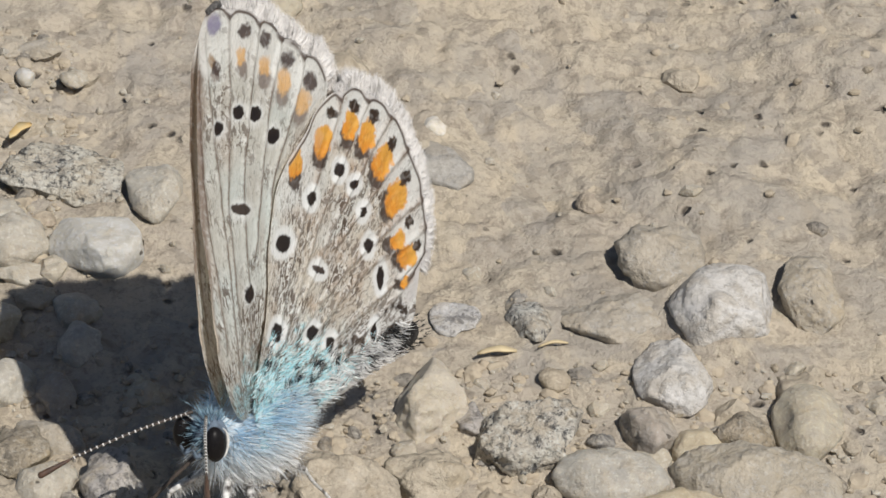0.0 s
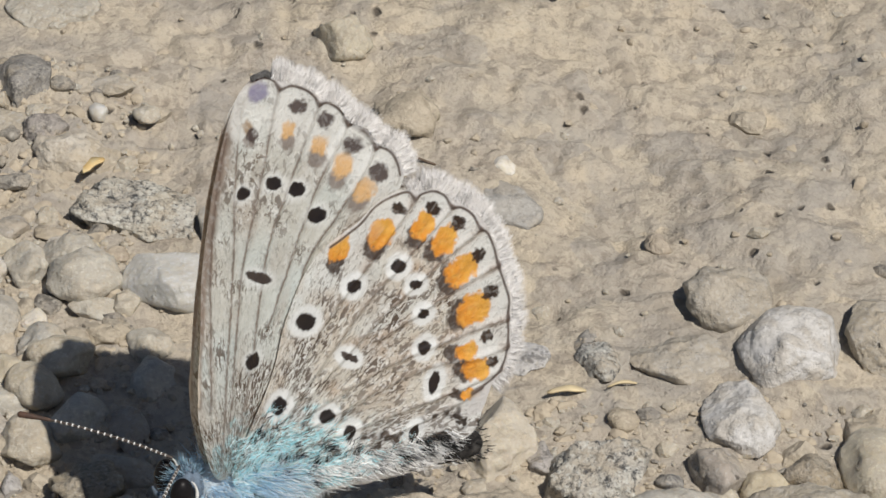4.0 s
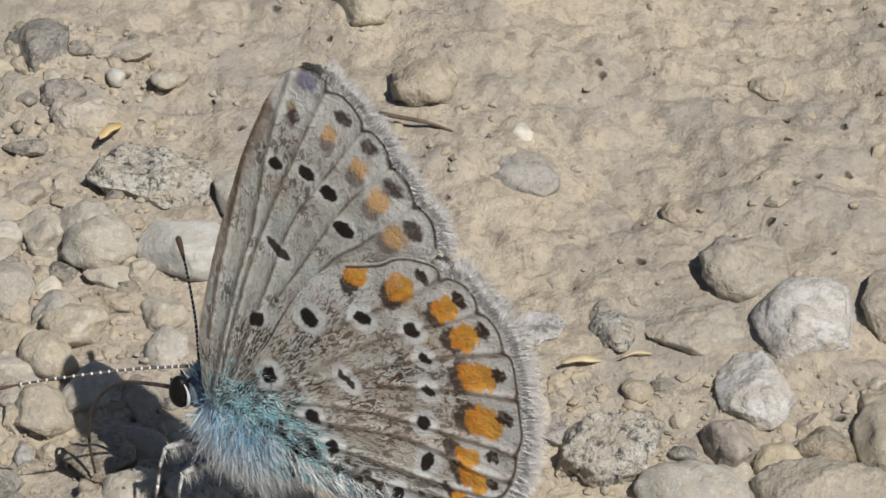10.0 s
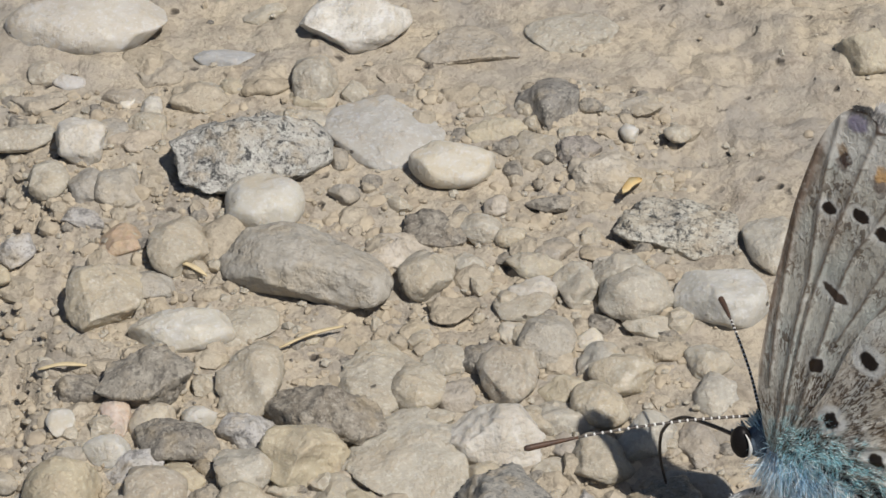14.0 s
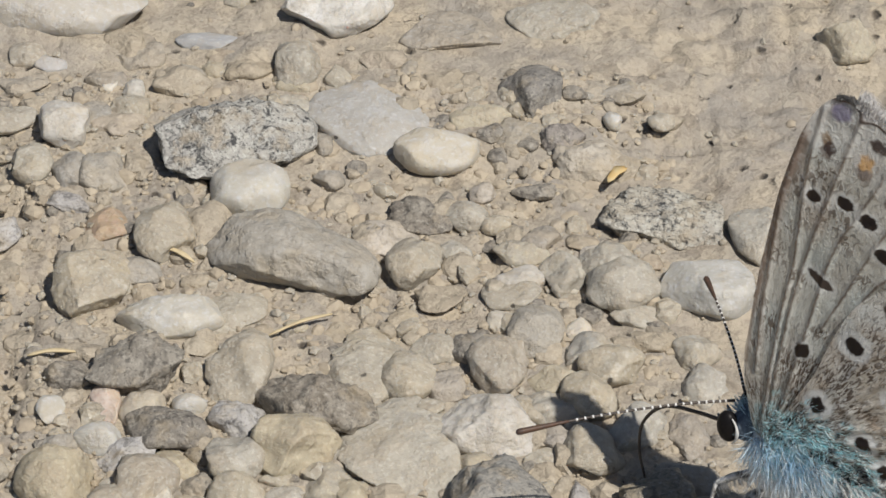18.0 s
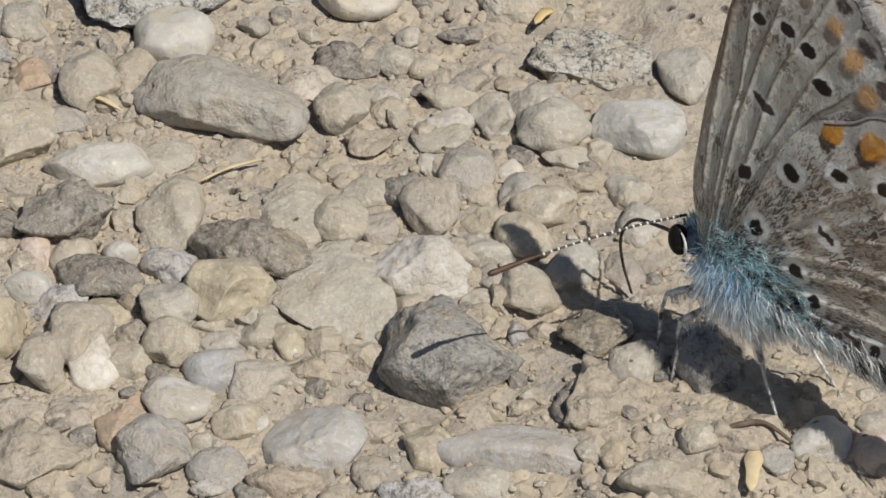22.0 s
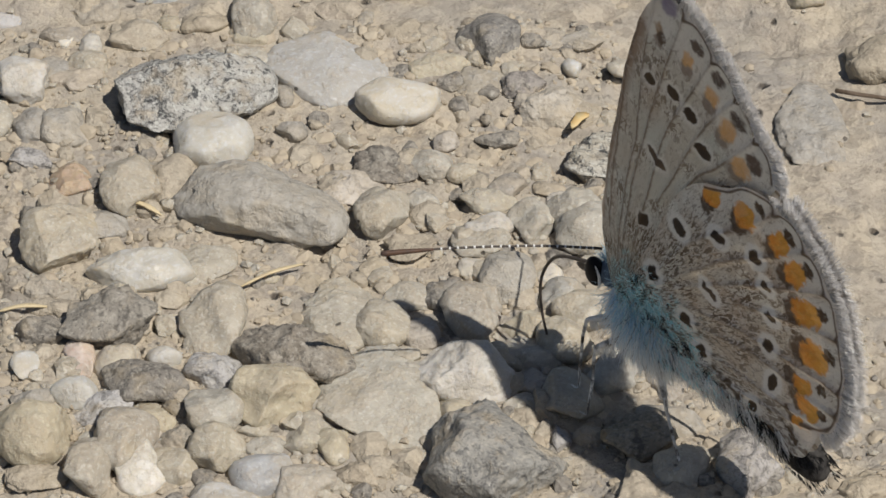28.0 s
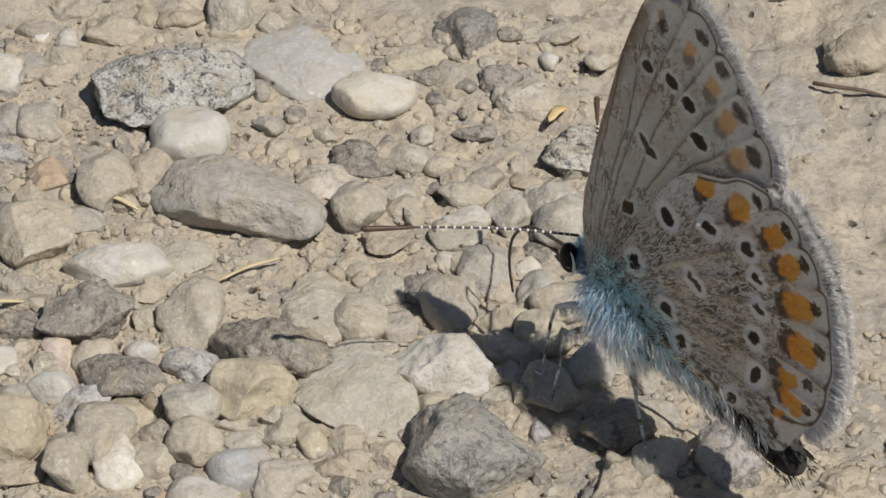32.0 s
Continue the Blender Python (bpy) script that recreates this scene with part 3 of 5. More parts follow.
pebble(23.6, -8.8, 3.1, 3.5, 2.1, 0, "G")
pebble(26.4, -7.6, 1.9, 3.2, 1.3, 0, "G")
pebble(17.3, -8.8, 1.4, 2.1, 0.9, 0, "S")
pebble(20.0, -8.7, 2.9, 2.7, 0.7, 0, "G")
pebble(21.7, -11.8, 2.1, 3.0, 1.4, 0, "G")
pebble(23.9, -14.4, 1.6, 1.7, 1.1, 0, "D")
pebble(19.7, -16.4, 3.0, 2.0, 1.3, 0, "L")
pebble(24.3, -16.7, 4.8, 2.5, 1.7, -15, "G")
pebble(17.1, -14.7, 2.9, 2.8, 1.9, 30, "S")
pebble(21.0, -14.4, 1.9, 1.9, 1.3, 0, "G")
pebble(22.4, -14.9, 1.5, 1.6, 1.0, 0, "Y")
pebble(25.9, -13.7, 1.9, 2.7, 1.3, 0, "Y")
pebble(19.4, -14.5, 0.7, 0.6, 0.4, 0, "D")
pebble(18.0, -11.8, 1.0, 0.9, 0.6, 0, "T")
pebble(15.0, -8.7, 1.7, 1.4, 0.4, 0, "D")
pebble(0.3, -5.7, 2.1, 1.9, 1.3, 0, "L")
pebble(1.1, -8.2, 1.5, 0.9, 0.6, 0, "T")
pebble(-0.8, -11.1, 1.7, 1.7, 1.2, 0, "L")
pebble(3.0, -10.4, 1.4, 1.9, 0.9, 0, "L")
pebble(25.6, -12.1, 1.4, 1.6, 0.9, 0, "T")
pebble(14.2, 0.9, 1.0, 0.9, 0.6, 0, "Y")
pebble(21.7, -18.8, 3.7, 2.5, 1.7, 0, "Y")
pebble(24.4, -19.6, 2.9, 2.5, 1.7, 0, "L")
pebble(11.3, -17.3, 3.5, 2.5, 1.7, 0, "T")
pebble(14.0, -13.2, 2.1, 3.2, 1.4, 0, "Y")
pebble(13.9, -16.6, 2.1, 1.9, 1.3, 0, "T")
pebble(9.8, -20.0, 1.7, 1.4, 0.9, 0, "L")
pebble(16.1, -19.6, 2.1, 1.9, 1.3, 0, "G")
pebble(19.5, -18.6, 1.2, 2.1, 0.8, 0, "Y")
pebble(17.8, -19.0, 1.2, 1.4, 0.8, 0, "G")
pebble(2.3, -12.8, 1.2, 1.9, 0.8, 0, "G")
pebble(0.0, -9.7, 2.1, 1.7, 1.2, 0, "L")
pebble(14.4, -18.2, 2.1, 1.4, 0.9, 0, "G")
pebble(12.5, -19.5, 1.9, 1.6, 1.1, 0, "T")
pebble(8.0, -18.1, 1.7, 1.4, 0.9, 0, "T")
pebble(16.9, -8.1, 0.8, 1.4, 0.5, 0, "D")
pebble(15.3, -13.8, 1.0, 1.4, 0.7, 0, "D")
pebble(2.8, -8.7, 1.4, 1.4, 0.9, 0, "L")
pebble(-19.4, 9.6, 5.2, 2.8, 1.8, 0, "W")
pebble(-10.0, 9.6, 3.7, 2.7, 1.8, 0, "L")
pebble(-5.7, 8.4, 3.3, 2.2, 0.6, 0, "G")
pebble(8.5, 7.8, 1.9, 1.9, 1.3, 0, "Y")
pebble(-19.2, 2.8, 1.9, 1.9, 1.3, 0, "L")
pebble(-20.1, 0.9, 1.4, 1.6, 0.9, 0, "L")
pebble(-12.9, 6.2, 1.9, 1.4, 0.9, 0, "T")
pebble(4.8, -2.9, 1.7, 2.3, 1.2, 0, "L")
pebble(-20.7, -2.9, 1.2, 1.6, 0.8, 0, "D")
pebble(-17.0, 7.3, 2.1, 1.7, 0.5, 0, "T")
pebble(-2.9, 2.1, 0.8, 0.7, 0.5, 0, "D")
pebble(-2.0, 9.2, 2.9, 2.0, 0.5, 0, "L")

pebble(14.2, -1.0, 1.15, 0.95, 0.5, -20, "Y")
pebble(-17.7, 0.4, 2.0, 1.6, 0.9, -15, "G")
pebble(-18.6, -1.2, 1.4, 0.9, 0.5, -8, "D")
pebble(-16.0, -4.9, 1.4, 1.2, 0.7, -1, "G")
pebble(-13.9, -5.3, 1.1, 0.7, 0.3, 6, "T")
pebble(-11.1, 4.0, 1.1, 1.0, 0.5, 13, "L")
pebble(-11.3, 5.4, 1.4, 1.0, 0.5, -10, "Y")
pebble(-14.0, 6.2, 0.9, 0.7, 0.4, -3, "Y")
pebble(-17.9, 5.6, 1.4, 1.1, 0.6, 4, "G")
pebble(-18.1, 3.6, 1.2, 1.1, 0.6, 11, "G")
pebble(-16.8, 3.9, 1.4, 1.3, 0.7, -12, "L")
pebble(-7.2, 6.3, 0.8, 0.9, 0.4, -5, "G")
pebble(-5.7, 5.5, 1.8, 1.2, 0.5, 2, "T")
pebble(-4.4, 3.6, 2.2, 1.0, 0.5, 9, "Y")
pebble(-3.4, 6.0, 0.7, 0.5, 0.3, -14, "D")
pebble(-3.0, 0.6, 0.4, 0.4, 0.3, -7, "D")
pebble(-2.5, -0.5, 1.5, 0.7, 0.4, 0, "D")
pebble(-0.7, 1.0, 2.2, 1.8, 0.8, 7, "T")
pebble(-7.7, -3.2, 2.3, 1.6, 0.7, 14, "T")
pebble(-5.0, -1.8, 1.5, 1.2, 0.6, -9, "L")
pebble(-3.1, -3.8, 1.7, 0.9, 0.5, -2, "Y")
pebble(-3.9, -2.3, 1.0, 0.8, 0.5, 5, "L")
pebble(-2.4, -3.1, 1.3, 1.1, 0.6, 12, "G")
pebble(-1.1, -3.2, 1.1, 0.7, 0.3, -11, "T")
pebble(-0.4, -3.8, 1.2, 1.0, 0.4, -4, "T")
pebble(0.3, -3.7, 0.9, 0.5, 0.3, 3, "Y")
pebble(-3.1, -5.0, 1.5, 1.0, 0.6, 10, "L")
pebble(-5.3, -3.7, 1.1, 0.9, 0.5, -13, "L")
pebble(0.5, 4.8, 1.4, 1.0, 0.5, -6, "G")
pebble(-11.5, -7.9, 0.9, 0.8, 0.3, 1, "T")
pebble(-10.5, -7.5, 0.8, 0.6, 0.3, 8, "Y")
pebble(-17.8, -8.0, 1.5, 0.9, 0.4, -15, "T")
pebble(-17.2, -8.9, 1.9, 0.6, 0.3, -8, "T")
pebble(-13.6, -8.5, 1.1, 1.1, 0.5, -1, "T")
pebble(-13.6, -9.8, 1.1, 0.9, 0.5, 6, "L")
pebble(-13.4, -11.2, 0.5, 0.5, 0.3, 13, "B")
pebble(-12.7, -10.9, 1.0, 0.8, 0.4, -10, "L")
pebble(-11.3, -12.9, 0.7, 0.9, 0.4, -3, "L")
pebble(-15.4, -13.4, 0.5, 0.4, 0.3, 4, "W")
pebble(-17.7, -13.2, 1.4, 0.8, 0.5, 11, "G")
pebble(-17.9, -13.9, 1.3, 0.7, 0.4, -12, "W")
pebble(-16.0, -15.2, 0.6, 0.8, 0.3, -5, "L")
pebble(-13.7, -14.2, 0.6, 0.5, 0.3, 2, "Y")
pebble(-13.9, -15.0, 0.5, 0.5, 0.3, 9, "T")
pebble(-13.2, -13.7, 0.8, 0.9, 0.4, -14, "D")
pebble(-13.2, -15.2, 1.1, 1.1, 0.6, -7, "D")
pebble(-10.7, -14.8, 1.0, 0.5, 0.3, 0, "L")
pebble(-10.4, -15.5, 1.1, 0.7, 0.4, 7, "L")
pebble(-8.5, -15.2, 0.8, 0.8, 0.4, 14, "G")
pebble(-8.9, -14.3, 0.7, 0.5, 0.3, -9, "T")
pebble(-8.6, -13.7, 0.8, 0.9, 0.4, -2, "G")
pebble(-17.5, -16.8, 1.9, 1.1, 0.4, 5, "T")
pebble(-12.2, -17.6, 0.9, 0.7, 0.4, 12, "D")
pebble(-11.1, -17.8, 1.1, 0.6, 0.3, -11, "L")
pebble(-7.0, -7.2, 0.9, 0.8, 0.3, -4, "T")
pebble(-5.9, -8.6, 1.7, 1.1, 0.6, 3, "L")
pebble(-3.6, -7.2, 1.1, 1.0, 0.5, 10, "Y")
pebble(-8.0, -11.4, 1.1, 0.8, 0.4, -13, "L")
pebble(-8.4, -12.5, 1.1, 0.7, 0.4, -6, "L")
pebble(-4.9, -15.4, 1.4, 0.9, 0.4, 1, "T")
pebble(-5.8, -16.2, 1.2, 0.7, 0.4, 8, "L")
pebble(-2.3, -13.9, 1.1, 1.1, 0.6, -15, "L")
pebble(-8.3, -13.8, 1.1, 0.9, 0.5, -8, "G")
pebble(-1.2, -15.4, 0.7, 1.1, 0.4, -1, "D")
pebble(-1.8, -12.9, 1.0, 1.3, 0.6, 6, "G")
pebble(-7.3, -16.8, 2.1, 1.1, 0.4, 13, "T")
pebble(-20.9, 7.0, 1.2, 1.1, 0.6, -10, "L")
pebble(-20.0, 6.6, 1.2, 0.8, 0.5, -3, "B")
pebble(-21.1, 5.3, 1.8, 1.0, 0.4, 4, "T")
pebble(-21.4, 3.4, 2.0, 1.2, 0.7, 11, "L")
pebble(-17.7, 5.3, 0.6, 0.6, 0.3, -12, "Y")
pebble(-16.9, 4.9, 0.8, 1.2, 0.5, -5, "L")
pebble(-17.2, 3.2, 1.6, 1.1, 0.5, 2, "T")
pebble(-17.3, 7.5, 1.8, 1.6, 0.7, 9, "T")
pebble(-14.4, 7.9, 2.7, 0.9, 0.5, -14, "B")
pebble(-15.0, 5.7, 1.3, 1.2, 0.7, -7, "L")
pebble(-13.7, 6.7, 1.2, 1.0, 0.4, 0, "T")
pebble(-11.2, 4.2, 1.2, 0.8, 0.5, 7, "L")
pebble(-13.2, 10.5, 1.4, 0.9, 0.5, 14, "L")
pebble(-5.2, 5.5, 1.6, 1.0, 0.4, -9, "T")
pebble(-8.1, 6.8, 1.6, 1.1, 0.5, -2, "T")
pebble(-0.6, 5.1, 1.2, 1.0, 0.4, 5, "T")
pebble(-14.7, -18.3, 1.6, 1.0, 0.4, 12, "T")
pebble(-16.4, -18.7, 1.9, 1.2, 0.5, -11, "T")
pebble(-9.6, -18.6, 1.4, 0.8, 0.4, -4, "T")
pebble(-10.1, -19.4, 1.2, 0.7, 0.3, 3, "T")
pebble(-9.2, -19.1, 0.6, 0.8, 0.3, 10, "W")
pebble(-9.4, -22.1, 1.0, 0.6, 0.3, -13, "D")
pebble(-10.6, -21.9, 1.0, 0.6, 0.3, -6, "G")
pebble(-12.6, -21.4, 1.0, 0.7, 0.3, 1, "T")
pebble(-2.3, -14.5, 1.2, 0.9, 0.4, 8, "T")
pebble(1.7, -12.6, 1.0, 1.7, 0.4, -15, "T")
pebble(2.3, -14.7, 2.0, 1.4, 0.8, -8, "G")
pebble(0.4, -18.7, 0.9, 1.4, 0.5, -1, "D")
pebble(1.4, -20.7, 0.9, 1.0, 0.5, 6, "Y")
pebble(2.9, -19.6, 0.7, 0.5, 0.3, 13, "Y")
pebble(16.6, -17.8, 1.6, 0.7, 0.4, -10, "W")
pebble(16.0, -18.3, 1.4, 0.7, 0.4, -3, "G")
pebble(21.4, -16.1, 1.2, 1.1, 0.6, 4, "G")
pebble(26.4, -16.4, 1.0, 0.9, 0.5, 11, "D")
pebble(23.2, -9.5, 1.5, 1.1, 0.6, -12, "G")
pebble(0.8, -7.0, 1.7, 1.0, 0.5, -5, "L")
pebble(0.4, -3.8, 0.7, 0.5, 0.3, 2, "Y")
pebble(1.3, -4.2, 0.9, 0.8, 0.3, 9, "T")


def scatter_pebbles():
    """Smaller stones between the measured ones, denser towards the gravelly side."""
    rng = random.Random(5)
    made = 0
    for _ in range(6000):
        if made >= 40:
            break
        x, y = rng.uniform(-28, 34), rng.uniform(-27, 16)
        gravel = 1.0 if x < 2 and y < 4 else 0.6 if y < -10 else 0.035
        if rng.random() > gravel:
            continue
        size = rng.choice((0.8, 0.9, 1.0, 1.2, 1.4, 1.7))
        if any(math.hypot(x - a, y - b) < 0.38 * s + 0.40 * size for a, b, s, _ in PLACED):
            continue
        pebble(round(x, 1), round(y, 1), size, size * rng.uniform(0.75, 1.1), size * rng.uniform(0.5, 0.75), rng.uniform(0, 180), rng.choice("LGGYTLDWLY"), 0.1)
        made += 1


scatter_pebbles()
GRID = build_ground()


def soil_level(x, y):
    """The height of the finished ground at each place."""
    xs, ys, gz = GRID
    return gz[np.searchsorted(ys, y), np.searchsorted(xs, x)]


def build_grit():
    """Countless crumbs of soil and stone too small to tell apart, as masses."""
    rng = np.random.RandomState(8)
    for tone, count, low, high, detail, label in (
        ("T", 7000, 0.05, 0.18, 1, "tan crumbs of soil strewn between the pebbles"),
        ("L", 4500, 0.05, 0.20, 1, "pale grit strewn over sandy soil"),
        ("D", 500, 0.06, 0.18, 1, "dark grit strewn over sandy soil"),
        ("", 5600, 0.10, 0.38, 2, "soft clods of the same sandy soil"),
        ("L", 380, 0.25, 0.62, 2, "small pale gravel filling the gaps"),
        ("T", 520, 0.25, 0.66, 2, "small tan gravel filling the gaps"),
        ("D", 420, 0.22, 0.45, 2, "small dark gravel filling the gaps"),
    ):
        x, y = rng.uniform(-27, 33, count), rng.uniform(-25, 16, count)
        open_soil = 0.05 if detail == 1 else 0.04 if not tone else 0.01
        keep = rng.rand(count) < np.where((x < 2) & (y < 6), 1.0, np.where(y < -11, 0.8, open_soil))
        x, y = x[keep], y[keep]
        size = low + (high - low) * rng.rand(len(x)) ** 2
        z = soil_level(x, y)
        verts, faces = [], []
        for i in range(len(x)):
            if detail == 1:
                p, tris = BALLS[1]
                p = p * (1 + 0.6 * (rng.rand(len(p), 1) - 0.5)) * size[i] * (0.8 + 0.5 * rng.rand(3)) * (1, 1, 0.75)
            else:
                p, tris = stone_shape(2 * size[i], 2 * size[i] * rng.uniform(0.7, 1.1), 1.3 * size[i], 1000 + i, 2, 2.6)
                turn = rng.uniform(0, 6.3)
                p = p @ np.array(((math.cos(turn), math.sin(turn), 0), (-math.sin(turn), math.cos(turn), 0), (0, 0, 1)))
            verts.append(p + (x[i], y[i], z[i] + (0.25 if detail == 1 else -0.05 if tone else -0.3) * size[i]))
            faces.append(tris + i * len(p))
        name = "soil_crumbs" if not tone else "grit" if detail == 1 else "gravel"
        ob = new(name, mesh_of(name, np.concatenate(verts), np.concatenate(faces), STONES[tone][0] if tone else CLOD, False))
        tagged(ob, label, name, kind="stuff")


build_grit()


# ---- bits of dry plants on the soil ----
def flake(name, x, y, length, width, turn, material, label, category, tilt=8):
    """A thin curled scrap of dry plant."""
    line = np.linspace(-0.5, 0.5, 9)
    wide = width * np.sqrt(np.clip(1 - (2 * line) ** 2, 0.03, 1)) * (1 + 0.2 * np.sin(9 * line))
    verts, faces = [], []
    for k, u in enumerate(line):
        for side in (-1, 0, 1):
            for level in (0, 1):
                verts.append((u * length, side * wide[k] / 2, 0.12 + 0.25 * width * (abs(side) * 0.6) + 0.10 * math.cos(4 * u) + level * 0.07))
    for k in range(8):
        for side in range(2):
            a = k * 6 + side * 2
            faces += [(a, a + 6, a + 8, a + 2), (a + 1, a + 3, a + 9, a + 7)]
        faces += [(k * 6, k * 6 + 1, k * 6 + 7, k * 6 + 6), (k * 6 + 4, k * 6 + 10, k * 6 + 11, k * 6 + 5)]
    faces += [(0, 2, 3, 1), (2, 4, 5, 3), (48, 49, 51, 50), (50, 51, 53, 52)]
    ob = new(name, mesh_of(name, verts, faces, material))
    x, y, up = on_rise(x, y)
    ob.matrix_world = pose(x * MM, y * MM, (0.15 + up) * MM, 0, tilt, turn)
    return tagged(ob, label, category)


def rootlet(points, radius, label):
    places = [(*on_rise(x, y), z) for x, y, z in points]
    verts, faces = tube([(x, y, up + z) for x, y, up, z in places], (radius, radius * 0.9, radius * 0.4), 6, 16)
    return tagged(new("rootlet", mesh_of("rootlet", verts, faces, ROOT)), label, "rootlet", "dry rootlets")


flake("plant_flake", 0.2, 0.1, 1.35, 0.38, 62, PETAL, "orange dry petal scrap on sandy soil", "plant scrap", 14)
flake("straw", 16.2, -10.7, 1.3, 0.24, 12, STRAW, "short piece of yellow straw on soil", "straw", 5)
flake("straw", 18.0, -10.3, 1.0, 0.10, 14, STRAW, "thin sliver of dry straw on soil", "straw", 2)
flake("straw", -18.4, -9.2, 1.6, 0.14, 12, STRAW, "thin yellow straw lying between pebbles", "straw", 4)
flake("straw", -14.6, -4.2, 1.3, 0.16, -30, STRAW, "thin dry straw lying on sandy soil", "straw", 4)
flake("straw", -10.3, -7.7, 2.4, 0.11, 32, STRAW, "long thin dry grass blade on soil", "straw", 4)
rootlet([(9.2, 1.6, 0.3), (9.9, 1.2, 0.45), (11.0, 1.1, 0.3), (11.9, 0.9, 0.1)], 0.09, "dark dry rootlet lying on the soil")


rootlet([(4.5, -20.2, 0.3), (5.3, -20.0, 0.5), (6.1, -19.9, 0.45), (6.9, -20.6, 0.3)], 0.11, "dark brown rootlet lying on the soil")
flake("straw", 5.6, -21.7, 1.9, 0.5, 82, STRAW, "broad piece of yellow straw on the soil", "straw", 3)


# ---- the butterfly ----
UP = 4.0


def near_y(x, z):
    """How the near pair of wings stands: closing towards the tip."""
    return 0.106 * x + 0.133 * z - 1.41


def half_gap(x, z):
    return np.maximum(0.46 - 0.028 * (z - 2) - 0.05 * np.maximum(x - 1.5, 0), 0.14)


FORE_RIM = [(2.36, 13.93), (2.78, 13.98), (3.12, 13.82), (3.68, 13.57), (4.15, 13.33), (4.62, 12.86), (5.15, 12.57), (5.52, 12.02), (6.10, 11.62), (6.42, 11.10), (6.92, 10.80), (7.14, 10.40), (7.28, 9.90)]
FORE = [(0.72, 2.08), (0.15, 3.63), (0.07, 4.87), (0.23, 6.47), (0.41, 8.25), (0.75, 10.22), (1.06, 11.48), (1.45, 12.72), (1.90, 13.54), *FORE_RIM, (6.60, 8.80), (4.77, 6.10), (2.41, 3.09)]
HIND_RIM = [(5.49, 8.92), (6.10, 9.36), (6.75, 9.57), (7.30, 9.54), (7.80, 9.39), (8.25, 9.34), (8.70, 9.02), (9.20, 8.60), (9.62, 8.22), (10.05, 7.62), (10.32, 6.98), (10.47, 6.40), (10.64, 5.84), (10.80, 5.23), (10.74, 4.63), (10.75, 4.10), (10.66, 3.55), (10.47, 3.06), (10.02, 2.66)]
HIND = [(1.05, 1.93), (1.55, 3.3), (2.45, 5.0), (2.95, 6.4), (3.55, 7.60), (4.40, 8.45), *HIND_RIM, (9.70, 1.95), (9.20, 1.20), (7.39, 0.92), (5.12, 1.00), (3.01, 1.25)]
FORE_SPOTS = [(1.91, 10.65, 0.24, 0.20), (2.89, 10.74, 0.32, 0.22), (3.66, 10.35, 0.32, 0.24), (4.28, 9.41, 0.38, 0.26), (2.29, 7.99, 0.52, 0.17), (1.92, 5.55, 0.27, 0.29)]
HIND_SPOTS = [(3.67, 6.37, 0.36, 0.30), (5.33, 7.03, 0.29, 0.24), (6.89, 7.25, 0.28, 0.22), (7.44, 6.54, 0.25, 0.17), (7.68, 5.55, 0.24, 0.17), (7.66, 4.47, 0.24, 0.25), (7.96, 3.29, 0.20, 0.40), (7.21, 1.88, 0.18, 0.28), (5.08, 4.88, 0.40, 0.13), (2.64, 4.00, 0.30, 0.30), (4.21, 3.23, 0.30, 0.24), (4.97, 2.51, 0.24, 0.26), (1.72, 3.04, 0.17, 0.28)]
FORE_ORANGE = [(2.15, 12.58, 0.22, 0.20), (3.47, 12.24, 0.30, 0.27), (4.50, 11.50, 0.36, 0.34), (5.18, 10.73, 0.40, 0.36), (5.89, 9.80, 0.42, 0.38)]
FORE_DARK = [(2.27, 12.30, 0.20, 0.22), (3.83, 12.82, 0.34, 0.24), (4.71, 12.20, 0.36, 0.26), (5.59, 11.20, 0.40, 0.28), (6.40, 10.21, 0.38, 0.34)]
HIND_ORANGE = [(4.90, 8.28, 0.44, 0.34), (6.33, 8.40, 0.48, 0.44), (7.78, 8.30, 0.46, 0.38), (8.50, 7.66, 0.48, 0.42), (9.06, 6.55, 0.60, 0.44), (9.44, 5.19, 0.62, 0.50), (9.09, 3.96, 0.42, 0.28), (9.45, 3.30, 0.54, 0.36), (9.15, 2.56, 0.36, 0.16)]
HIND_DARK = [(6.93, 9.02, 0.32, 0.15), (8.14, 8.71, 0.30, 0.20), (8.98, 8.07, 0.28, 0.22), (9.67, 6.88, 0.24, 0.24), (10.08, 5.61, 0.26, 0.28), (9.92, 4.21, 0.20, 0.24), (10.03, 3.38, 0.18, 0.22)]
FORE_LINE = [(2.36, 13.86), (2.75, 13.89), (3.08, 13.73), (3.25, 13.46), (3.64, 13.47), (4.08, 13.25), (4.35, 13.00), (4.50, 12.73), (4.77, 12.71), (5.09, 12.48), (5.31, 12.19), (5.45, 11.88), (5.71, 11.78), (6.05, 11.50), (6.27, 11.19), (6.33, 10.95), (6.54, 10.92), (6.85, 10.70), (7.04, 10.34), (7.13, 9.94)]
HIND_LINE = [(4.60, 8.42), (5.51, 8.79), (6.11, 9.26), (6.73, 9.46), (7.29, 9.45), (7.52, 9.19), (7.78, 9.28), (8.18, 9.26), (8.56, 9.01), (8.79, 8.62), (9.13, 8.51), (9.50, 8.19), (9.74, 7.71), (10.00, 7.50), (10.21, 6.98), (10.35, 6.40), (10.52, 5.84), (10.69, 5.23), (10.62, 4.63), (10.64, 4.14), (10.56, 3.59), (10.38, 3.15), (9.96, 2.79), (9.29, 2.59)]
